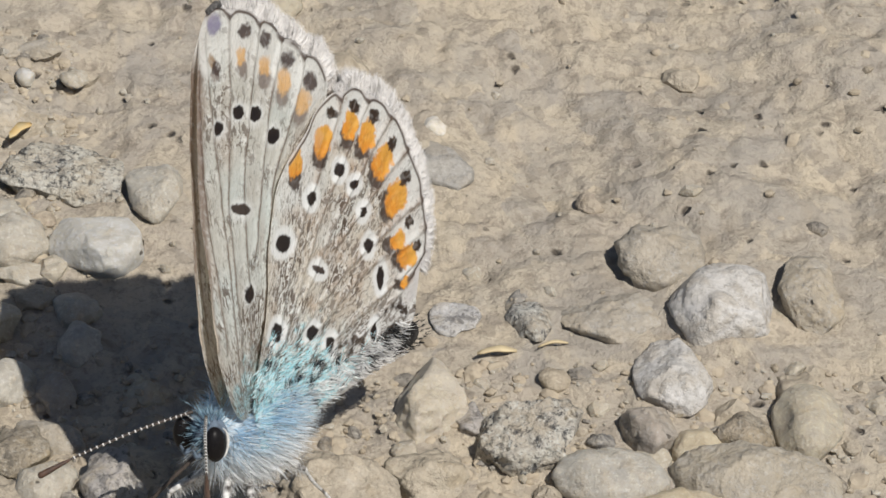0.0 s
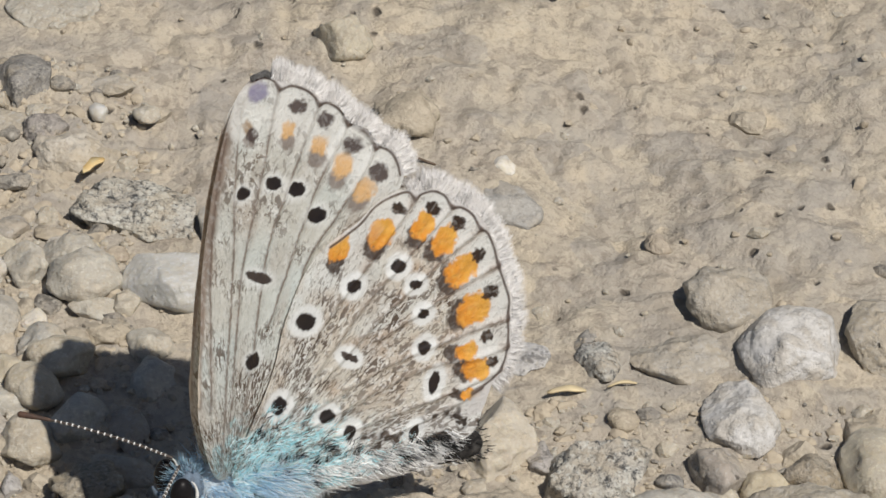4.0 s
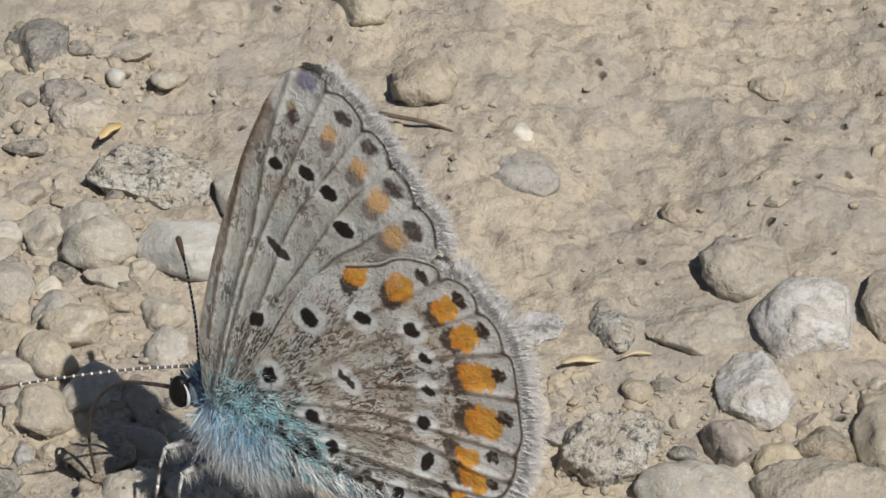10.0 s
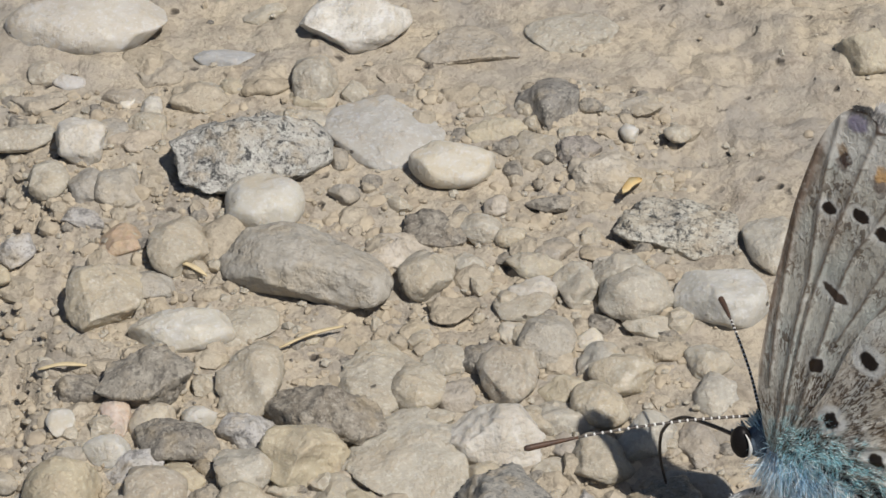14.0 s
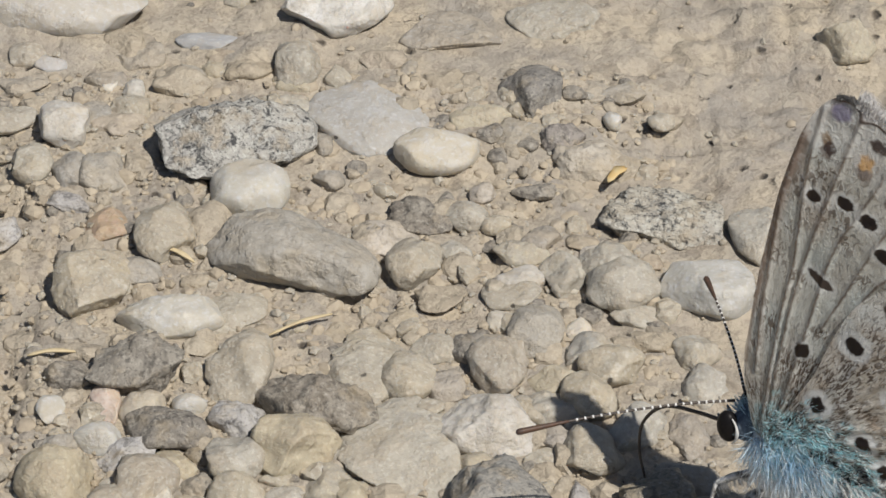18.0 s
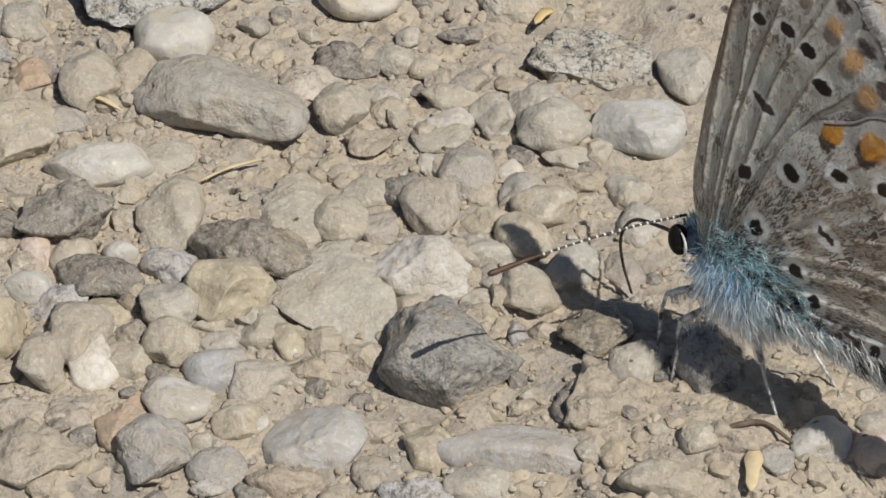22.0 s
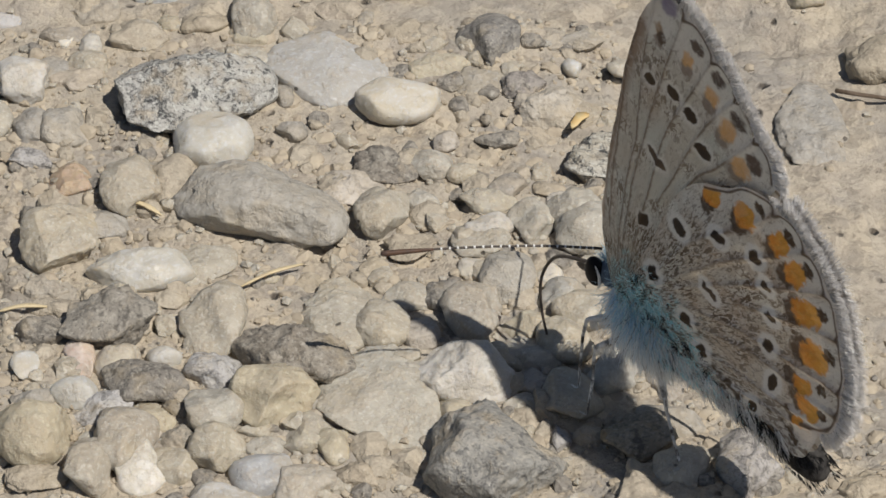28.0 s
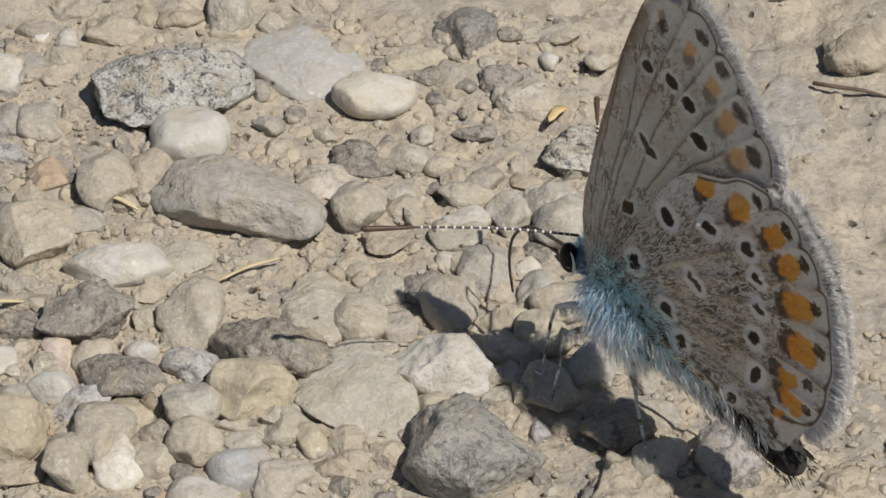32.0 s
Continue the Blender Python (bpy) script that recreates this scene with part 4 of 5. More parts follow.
FORE_VEINS = [
    [(3.20, 13.50), (2.48, 11.02), (1.75, 8.40), (1.32, 5.84), (0.97, 2.99)],
    [(4.50, 12.75), (3.39, 10.57), (2.62, 8.9), (2.02, 6.25), (1.29, 3.01)],
    [(5.45, 11.88), (4.21, 10.12), (3.10, 7.75), (2.48, 6.46)],
    [(6.33, 10.96), (4.99, 9.31), (3.80, 7.95), (2.31, 4.50)],
    [(2.03, 13.50), (1.66, 11.35), (1.44, 8.51), (1.08, 5.83), (0.76, 2.62)],
    [(1.65, 13.30), (0.96, 10.59), (0.63, 7.56), (0.46, 4.37)],
]
HIND_VEINS = [
    [(7.52, 9.19), (5.94, 7.69), (4.13, 6.05), (2.39, 3.45)],
    [(8.80, 8.62), (7.23, 7.50), (5.41, 6.15), (2.85, 3.66)],
    [(9.76, 7.70), (8.10, 6.93), (6.24, 5.85), (3.63, 4.07)],
    [(10.36, 6.40), (8.47, 5.93), (6.13, 5.14)],
    [(10.62, 4.63), (8.80, 4.50), (6.17, 4.21), (3.51, 3.53)],
    [(10.60, 3.75), (9.4, 3.66), (7.9, 3.85), (6.24, 3.64), (3.23, 2.98)],
    [(10.30, 3.05), (8.54, 2.80), (6.31, 2.68), (2.79, 2.41)],
    [(9.60, 2.66), (8.27, 2.30), (5.72, 2.01), (2.49, 2.04)],
]


def pigments(x, z, fore):
    """The pattern of the wing's underside: pale grey ground, white-ringed black spots, orange crescents, veins, blue dusting.
    Also how thickly dark scales are strewn over it."""
    spots, orange, dark = (FORE_SPOTS, FORE_ORANGE, FORE_DARK) if fore else (HIND_SPOTS, HIND_ORANGE, HIND_DARK)
    line, veins = (FORE_LINE, FORE_VEINS) if fore else (HIND_LINE, HIND_VEINS)
    hub = np.array((2.6, 5.5) if fore else (3.6, 4.6))
    px = x + 0.07 * (value_noise(x, z, 5.5, 21) - 0.5) + 0.12 * (value_noise(x, z, 12.0, 24) - 0.5)
    pz = z + 0.07 * (value_noise(x, z, 5.5, 22) - 0.5) + 0.12 * (value_noise(x, z, 12.0, 25) - 0.5)
    colour = np.empty((len(x), 3))
    dust = np.empty(len(x))

    def lay(weight, rgb, strewn=None):
        w = np.clip(weight, 0, 1)
        colour[:] = colour * (1 - w[:, None]) + np.array(rgb) * w[:, None]
        if strewn is not None:
            dust[:] = dust * (1 - w) + strewn * w

    ang, far = np.arctan2(z - 1.6, x - 0.8), np.hypot(x - 0.8, z - 1.6)
    across = ang * 8.0
    cloud = value_noise(x, z, 0.8, 33)
    patch = value_noise(x, z, 1.7, 35)
    broad = value_noise(across * 2.2, far * 0.7, 1.0, 31)
    edge = to_line(x, z, line)
    if fore:
        colour[:] = (0.65, 0.65, 0.595)
        dust[:] = 0.42 + 0.40 * np.clip((7.5 - z) / 4, 0, 1) + 0.9 * (value_noise(x, z, 1.9, 63) - 0.5)
        lay(1.8 * (cloud - 0.35), (0.68, 0.74, 0.715))
        lay(1.3 * (broad - 0.5), (0.50, 0.42, 0.35))
    else:
        colour[:] = (0.74, 0.70, 0.61)
        dust[:] = 0.68 + 0.7 * (value_noise(x, z, 1.6, 64) - 0.5)
        lay(1.8 * (cloud - 0.42), (0.80, 0.85, 0.84))
        lay(2.2 * (patch - 0.50), (0.56, 0.44, 0.33))
        lay(1.0 * (broad - 0.5), (0.55, 0.46, 0.37))
    lay(np.clip(1.25 - edge / 1.5, 0, 1) * 0.75, (0.83, 0.85, 0.83), 0.30)
    if fore:
        front = to_line(x, z, [(0.07, 4.6), (0.2, 6.4), (0.41, 8.25), (0.75, 10.2), (1.06, 11.48), (1.45, 12.72), (2.2, 13.85)])
        lay(np.clip(1.6 - front / (0.10 + 0.22 * np.clip((z - 6) / 5, 0, 1)), 0, 1) * 0.85, (0.25, 0.185, 0.15), 0.2)
        lay(np.clip(1.3 - front / 0.06, 0, 1) * np.clip((7 - z) / 2, 0, 1), (0.74, 0.66, 0.55), 0.1)
    # veins
    knots = np.full(len(x), 9.0)
    for vein in veins:
        near = to_line(x + 0.25 * (px - x), z + 0.25 * (pz - z), vein)
        outer = np.clip((far - 4) / 4, 0, 1)
        if not fore:
            lay(np.clip(1.2 - near / 0.24, 0, 1) * 0.5 * outer, (0.46, 0.36, 0.28))
        lay(np.clip(1.35 - near / 0.045, 0, 1) * (0.8 if fore else 0.75 * outer), (0.15, 0.105, 0.085), 0.3)
        knots = np.minimum(knots, near)
    # blue dusting at the root, broken by dark hairs
    blue = np.clip(1.2 - np.hypot((x - 2.5) / 3.3, (z - 1.9) / 2.0), 0, 1)
    blue = np.maximum(blue, np.clip(1.0 - np.abs(z - 2.0) / 0.9, 0, 1) * np.clip((8.0 - x) / 5, 0, 1))
    speck = value_noise(x, z, 7.0, 46) * 0.6 + value_noise(x, z, 2.4, 41) * 0.4
    lay(6.0 * (speck - 0.80 + 0.62 * np.minimum(blue * 1.5, 1)) * (blue > 0.03) * 0.8, (0.44, 0.72, 0.77), 0.9)
    lay(np.minimum(blue * 2, 1) * 3.4 * (value_noise(x, z, 6.5, 43) - 0.56), (0.64, 0.82, 0.85))
    lay(np.minimum(blue * 3, 1) * 3.4 * (value_noise(across * 9.0, far * 5.0, 1.0, 42) - 0.60), (0.05, 0.055, 0.065))
    if not fore:
        # black and white mottling of the inner edge, which is pale along its rim
        mottle = np.clip(1.35 - np.hypot((x - 7.2) / 2.9, (z - 1.55) / 0.75), 0, 1)
        lay(np.minimum(mottle * 2, 1) * 0.7, (0.78, 0.78, 0.76), 0.8)
        lay(np.minimum(mottle * 2, 1) * 5.5 * (value_noise(x, z, 4.5, 44) - 0.54), (0.035, 0.03, 0.03))
        lay(mottle * 3.5 * (value_noise(x, z, 7.5, 45) - 0.58), (0.88, 0.88, 0.87))
        lay(np.clip((1.12 - z) / 0.2, 0, 1) * np.clip((x - 4) / 2, 0, 1) * 0.85, (0.84, 0.83, 0.81), 0.2)
    # orange crescents with dark inner edge and pale outer field
    qx, qz = px + 0.14 * (value_noise(x, z, 4.0, 26) - 0.5), pz + 0.14 * (value_noise(x, z, 4.0, 27) - 0.5)

    def spread(ox, oz):
        way = np.array((ox, oz)) - hub
        way /= np.hypot(*way)
        return (qx - ox) * way[0] + (qz - oz) * way[1], -(qx - ox) * way[1] + (qz - oz) * way[0]

    for ox, oz, a, b in orange:
        u, v = spread(ox, oz)
        lay(np.clip((1.15 - np.hypot((u - 0.35) / 0.95, v / 0.62)) * 2.5, 0, 1) * 0.75, (0.86, 0.87, 0.84), 0.08)
    for ox, oz, a, b in orange:
        u, v = spread(ox, oz)
        rim = np.clip((1.0 - np.hypot((u + 0.38) / (a + 0.02), v / (b * 1.10))) * (3.0 if fore else 5.0), 0, 1)
        lay(rim * (0.75 if fore else 0.95), (0.17, 0.12, 0.10) if fore else (0.055, 0.04, 0.035), 0.1)
    for ox, oz, a, b in orange:
        u, v = spread(ox, oz)
        warm = np.clip((1.02 - (np.abs(u / a) ** 2.4 + np.abs(v / (b * 1.04)) ** 2.4) ** (1 / 2.4)) * (2.8 if fore else 4.5) + 0.1, 0, 1)
        if fore:
            lay(warm * 0.95 * np.clip(1.05 - 0.5 * u / a, 0.3, 1.0), (0.82, 0.52, 0.24) if oz < 12.4 else (0.40, 0.29, 0.19), 0.1)
        else:
            lay(warm, (0.90, 0.35, 0.045), 0.04)
            lay(warm * 1.1 * np.clip(0.55 + 0.8 * u / a, 0, 1), (0.88, 0.45, 0.08))
            lay(warm * 1.2 * (value_noise(x, z, 9.0, 51) - 0.5), (0.98, 0.56, 0.12))
            lay(warm * np.exp(-((v / (0.16 * b)) ** 2)) * 0.30, (0.45, 0.22, 0.05))
    for sx, sz, a, b in dark:
        u, v = px - sx, pz - sz
        tilt = math.atan2(sz - hub[1], sx - hub[0]) + math.pi / 2
        u, v = u * math.cos(tilt) + v * math.sin(tilt), -u * math.sin(tilt) + v * math.cos(tilt)
        size = 1.05 if fore else 1.1
        lay(np.clip((1.0 - np.hypot(u / (a * size), v / (b * size))) * (3.2 if fore else 4.5), 0, 1) * (0.94 if fore else 1.0), (0.07, 0.05, 0.05) if fore else (0.032, 0.024, 0.022), 0.2)
    # white-ringed black spots; the longest ones lie aslant
    px, pz = x + 0.55 * (px - x), z + 0.55 * (pz - z)

    def turned(sx, sz, a):
        turn = radians(-28) if a > 0.5 else radians(-38) if a > 0.38 else radians(-20)
        return (px - sx) * math.cos(turn) + (pz - sz) * math.sin(turn), -(px - sx) * math.sin(turn) + (pz - sz) * math.cos(turn)

    for sx, sz, a, b in spots:
        u, v = turned(sx, sz, a)
        ring = 0.27 if not fore else (0.22 if sz > 6 else 0.15)
        bare = sx < 2 and not fore
        lay(np.clip((1.0 - np.hypot(u / (a + ring), v / (b + ring))) * (4 if not fore else 2.2), 0, 1) * (0.2 if bare else 0.92 if not fore else 0.7), (0.93, 0.95, 0.94), 0.0 if not bare else 0.9)
    for sx, sz, a, b in spots:
        u, v = turned(sx, sz, a)
        lay(np.clip((1.0 - np.hypot(u / a, v / b)) * 6, 0, 1), (0.016, 0.015, 0.019) if a < 0.38 or b > 0.2 else (0.06, 0.05, 0.05), 0.0)
    # thin dark line along the margin, thicker where the veins end, and the root of the fringe outside it
    beyond, within = hub + (np.array(line) - hub) * 1.03, hub + (np.array(line) - hub) * 0.97
    outside = np.clip(0.5 + 3 * (to_line(x, z, within) - to_line(x, z, beyond)), 0, 1) * (edge < 0.8)
    lay(outside * 0.9, (0.74, 0.725, 0.715), 0.1)
    lay(outside * 0.8 * np.clip(1.2 - knots / 0.10, 0, 1), (0.15, 0.11, 0.09))
    thick = 0.040 + 0.045 * np.exp(-((knots / 0.14) ** 2))
    lay(np.clip(1.5 - edge / thick, 0, 1) * 0.95, (0.085, 0.062, 0.055), 0.1)
    if fore:
        lay(np.clip(3.0 * (1.0 - np.hypot((px - 2.55) / 0.40, (pz - 13.52) / 0.34)), 0, 1) * 0.8, (0.22, 0.20, 0.36), 0.1)
        lay(np.clip(4.0 * (1.0 - np.hypot((px - 2.62) / 0.50, (pz - 13.96) / 0.12)), 0, 1), (0.09, 0.065, 0.075), 0.0)
    return colour, dust, np.stack([across * 7.6, far * 3.7, 0 * far], 1)


def wing(name, outline, rim, fore, far_side, parent, label, around, rings):
    """One wing: a fan of rings from its root to its outline, gently waved along the veins, with its fringe of hair."""
    edge = smooth_path(outline, 4 * around, closed=True)
    run = np.concatenate([[0], np.cumsum(np.linalg.norm(np.diff(edge, axis=0), axis=1))])
    even = np.linspace(0, run[-1], around)
    edge = np.stack([np.interp(even, run, edge[:, 0]), np.interp(even, run, edge[:, 1])], 1)
    root = np.array((1.25, 2.5)) if fore else np.array((2.2, 2.6))
    s = np.linspace(0, 1, rings) ** 0.80
    flat = root + (edge[None] - root) * s[:, None, None]
    x, z = flat[..., 0].ravel(), flat[..., 1].ravel()
    veins = FORE_VEINS if fore else HIND_VEINS
    ridge = np.zeros(len(x))
    for vein in veins:
        ridge = np.maximum(ridge, np.exp(-((to_line(x, z, vein) / 0.10) ** 2)))
    wave = 0.12 * (value_noise(x, z, 0.6, 61) - 0.5) + 0.05 * (value_noise(x, z, 2.0, 62) - 0.5)
    y = near_y(x, z) - 0.07 * ridge + wave + (0.12 if fore else -0.06)
    if far_side:
        y = near_y(x, z) + 2 * half_gap(x, z) - (y - near_y(x, z))
    verts = np.stack([x, y, z + UP], 1)
    k = np.arange((rings - 1) * around).reshape(rings - 1, around)
    nxt = np.roll(k, -1, axis=1)
    faces = np.stack([k.ravel(), nxt.ravel(), (nxt + around).ravel(), (k + around).ravel()], 1)
    data = mesh_of(name, verts, faces, WING)
    colours, dust, flow = pigments(x, z, fore)
    lay_pigment(data, colours)
    data.attributes.new("dust", "FLOAT", "POINT").data.foreach_set("value", dust.astype(np.float32))
    data.attributes.new("flow", "FLOAT_VECTOR", "POINT").data.foreach_set("vector", flow.astype(np.float32).ravel())
    ob = part(name, data, parent, label)
    # two layers of fringe along the outer margin: short and dense, long and loose
    rng = np.random.RandomState(71 + fore + 2 * far_side)
    line = smooth_path(rim if fore else rim[3:], 8000 if not far_side else 2600)
    out = np.gradient(line, axis=0)
    out = np.stack([-out[:, 1], out[:, 0]], 1) / np.linalg.norm(out, axis=1)[:, None]
    mid = np.array((2.0, 8.0) if fore else (5.0, 5.0))
    out *= np.sign(((line - mid) * out).sum(1))[:, None]
    slant = np.stack([-out[:, 1], out[:, 0]], 1)
    notch = np.full(len(line), 9.0)
    for vein in veins:
        notch = np.minimum(notch, to_line(line[:, 0], line[:, 1], vein))
    tuft = value_noise(line[:, 0], line[:, 1], 4.0, 79)
    long = rng.rand(len(line)) < 0.55
    taper = np.clip(np.linspace(0, 1, len(line)) * 9 + 0.25, 0, 1)
    start = line - out * rng.uniform(-0.05, 0.06, (len(line), 1))
    if fore:
        taper = np.where(line[:, 0] < 3.0, 0.20, taper)
    reach = np.where(long, 0.57, 0.34) * (0.80 + 0.4 * tuft) * taper * rng.uniform(0.75, 1.1, len(line))
    end = line + out * reach[:, None] + slant * (0.30 * (tuft - 0.5) + rng.normal(0, 0.05, len(line)))[:, None]

    def stand(p):
        yy = near_y(p[:, 0], p[:, 1]) + (2 * half_gap(p[:, 0], p[:, 1]) if far_side else 0) + rng.normal(0, 0.03, len(p)) + (-1 if far_side else 1) * (0.13 if fore else -0.03)
        return np.stack([p[:, 0], yy, p[:, 1] + UP], 1)

    verts, faces = hairs(stand(start), stand(end), rng.uniform(0.007, 0.014, len(line)), rng, 0.2)
    data = mesh_of("fringe", verts, faces, FRINGE, False)
    tone = 0.78 + 0.14 * rng.rand(len(line))
    dusky = (notch < 0.05) & (rng.rand(len(line)) < 0.55)
    tone = np.where(dusky, 0.14, np.where(~long & (value_noise(line[:, 0], line[:, 1], 3.0, 78) > 0.62), tone * 0.6, tone))
    if fore:
        tone = np.where(line[:, 0] < 3.0, 0.20, tone)
    lay_pigment(data, np.repeat(tone, 5)[:, None] * np.array((1.0, 0.985, 0.97)))
    part("fringe", data, ob, "pale fringe of fine hair")
    return ob


def hair_coat(name, parent, base, tip, colours, width, seed, label):
    rng = np.random.RandomState(seed)
    verts, faces = hairs(base, tip, width * rng.uniform(0.6, 1.3, len(base)), rng, 0.2)
    data = mesh_of(name, verts + np.array((0, 0, UP)), faces, HAIR, False)
    lay_pigment(data, np.repeat(colours, 5, axis=0))
    return part(name, data, parent, label)


def lifted(shape):
    verts, faces = shape
    return verts + np.array((0, 0, UP)), faces


def solid(name, shape, material, parent, label=""):
    return part(name, mesh_of(name, *lifted(shape), material), parent, label)


def build_butterfly():
    body = new("butterfly")
    tagged(body, "small blue butterfly with closed spotted grey-brown wings on gravel", "butterfly")
    wing("forewing", FORE, FORE_RIM, True, False, body, "pale grey forewing underside with black spots", 700, 290)
    wing("hindwing", HIND, HIND_RIM, False, False, body, "spotted hindwing with orange crescents and blue root", 700, 290)
    wing("forewing", FORE, FORE_RIM, True, True, body, "forewing of the other side, closed against it", 160, 60)
    wing("hindwing", HIND, HIND_RIM, False, True, body, "hindwing of the other side, closed against it", 160, 60)
    rng = np.random.RandomState(3)
    thorax = solid("thorax", ball((1.7, -0.15, 1.35), (1.75, 0.95, 1.25), 8, 0.05), SKIN, body, "thorax under a coat of blue-white hair")
    # coat of the thorax: blue above, white below, combed backwards
    way = rng.normal(size=(9500, 3))
    way /= np.linalg.norm(way, axis=1)[:, None]
    base = np.array((1.7, -0.15, 1.2)) + way * (1.75, 0.98, 1.28)
    comb = way * (0.55, 0.6, 0.5) + np.array((0.75, 0, -0.35)) + rng.normal(0, 0.28, way.shape)
    comb /= np.linalg.norm(comb, axis=1)[:, None]
    tip = base + comb * rng.uniform(0.55, 1.15, (len(way), 1))
    low = np.clip(0.55 - way[:, 2] * 1.2, 0, 1)[:, None]
    low = np.maximum(low, rng.rand(len(way), 1) < 0.35)
    shades = (1 - low) * np.array((0.50, 0.72, 0.90)) + low * np.array((0.93, 0.95, 0.96))
    shades = shades * np.where(rng.rand(len(way), 1) < 0.05, 0.15, rng.uniform(0.8, 1.04, (len(way), 1)))
    hair_coat("hair", thorax, base, tip, np.clip(shades, 0, 0.97), 0.013, 5, "soft blue-white hair")
    # hair of the wing root, lying along the wing
    n = 8500
    x = 0.9 + rng.gamma(1.9, 1.05, n)
    z = 0.9 + np.minimum(rng.gamma(1.6, 0.62, n), 3.0)
    ragged = z < 3.6 - 0.40 * np.maximum(x - 2.2, 0) + 1.1 * (value_noise(x, z, 1.1, 91) - 0.5)
    x, z = x[ragged], z[ragged]
    n = len(x)
    y = near_y(x, z) - 0.10
    lean = 0.2 + 0.7 * (z - 1) / 3 + 2.2 * (value_noise(x, z, 2.2, 92) - 0.5)
    lay = np.stack([np.cos(lean), np.zeros(n), np.sin(lean)], 1) + rng.normal(0, 0.2, (n, 3)) * (1, 0.3, 1)
    base = np.stack([x, y, z], 1)
    tip = base + lay * rng.uniform(0.12, 0.34, (n, 1))
    tip[:, 1] = near_y(tip[:, 0], tip[:, 2]) - rng.uniform(0.10, 0.24, n)
    dark = (value_noise(x, z, 5.0, 93) + 0.06 * x + 0.3 * (rng.rand(n) - 0.5) > 0.90)[:, None]
    tone = np.where(dark, (0.03, 0.035, 0.04), np.where(rng.rand(n, 1) < 0.5, (0.88, 0.95, 0.96), (0.50, 0.82, 0.88)))
    hair_coat("root_hair", thorax, base, tip, tone, 0.012, 6, "turquoise hair at the wing root")
    # lower edge of the hindwing: pale hair hanging down
    n = 1300
    x = 2.6 + 6.0 * rng.rand(n)
    base = np.stack([x, near_y(x, 1.4 + 0 * x) - 0.1, 1.5 - 0.03 * x + rng.normal(0, 0.2, n)], 1)
    tip = base + np.stack([0.35 + rng.normal(0, 0.2, n), rng.normal(-0.05, 0.1, n), -rng.uniform(0.12, 0.42, n)], 1)
    dark = ((value_noise(x, base[:, 2], 3.0, 94) > 0.66) & (x > 6.2))[:, None]
    hair_coat("edge_hair", thorax, base, tip, np.where(dark, 0.05, np.array((0.90, 0.90, 0.89))) * rng.uniform(0.6, 1.1, (n, 1)), 0.018, 7, "pale hair along the wing edge")
    head = solid("head", ball((-0.1, -0.28, 1.82), (0.48, 0.62, 0.62), 0, 0.06), HEAD, body, "small head with tufts of blue hair")
    for y in (-0.86, 0.32):
        eye = solid("eye", ball((-0.50, y, 1.85), (0.36, 0.30, 0.56)), EYE, head, "glossy black oval eye")
    for y in (-0.98, 0.44):
        ring = [(-0.46 + 0.38 * math.cos(a), y, 1.85 + 0.56 * math.sin(a)) for a in np.linspace(-1.1, 1.0, 7)]
        solid("eye_ring", tube(ring, (0.015, 0.06, 0.015), 6, 20), WHITE_SCALE, head, "white scales behind the eye")
    way = rng.normal(size=(900, 3))
    way /= np.linalg.norm(way, axis=1)[:, None]
    way = way[(np.abs(way[:, 1]) < 0.55) & (way[:, 2] > -0.2)]
    base = np.array((-0.1, -0.28, 1.82)) + way * (0.48, 0.62, 0.62)
    tip = base + (way * 0.5 + (-0.1, 0, 0.1)) * rng.uniform(0.3, 0.8, (len(way), 1))
    hair_coat("hair", head, base, tip, np.array((0.42, 0.60, 0.72)) * rng.uniform(0.5, 1.2, (len(way), 1)), 0.018, 8, "blue hair tuft")
    for y in (-0.5, -0.06):
        solid("palp", tube([(-0.7, y, 1.5), (-0.95, y, 1.55), (-1.1, y * 1.1, 1.85)], (0.07, 0.08, 0.03), 8, 14), HEAD, head, "dark bristly palp")
    verts, faces = tube([(2.6, -0.05, 1.45), (4.4, 0.02, 1.30), (6.4, 0.1, 1.02), (8.2, 0.15, 0.80), (9.1, 0.13, 0.66)], (0.8, 0.92, 0.86, 0.72, 0.56, 0.12), 18, 40)
    ring = np.repeat(np.arange(40), 18)
    verts[:, 2] += 0.035 * np.cos(ring * 1.35)
    tail = part("abdomen", mesh_of("abdomen", *lifted((verts, faces)), ABDOMEN), body, "grey mottled abdomen")
    end = [(8.2, 0.14, 0.80), (9.0, 0.14, 0.69), (9.55, 0.12, 0.58), (9.85, 0.1, 0.52)]
    black = solid("abdomen_tip", tube(end, (0.60, 0.58, 0.52, 0.44, 0.30, 0.06), 14, 20), TIP, tail, "blackish end of the abdomen")
    n = 1200
    s, turn = rng.rand(n), rng.uniform(0, 6.3, n)
    base = np.stack([5.0 + 4.8 * s, 0.12 + (0.8 - 0.3 * s) * np.cos(turn), 1.2 - 0.65 * s + (0.8 - 0.3 * s) * np.sin(turn)], 1)
    tip = base + np.stack([rng.uniform(0.1, 0.3, n), 0.06 * np.cos(turn), 0.06 * np.sin(turn) - 0.04], 1)
    pale = np.where(rng.rand(n) < np.clip(np.where(np.cos(turn) < 0.2, 10.0 - 12.0 * s, 5.5 - 7.5 * s), 0.0, 0.78), 0.88, 0.03)[:, None]
    hair_coat("hair", tail, base, tip, pale * np.array((1.0, 0.99, 0.97)), 0.020, 12, "short black and white hair")

    return body


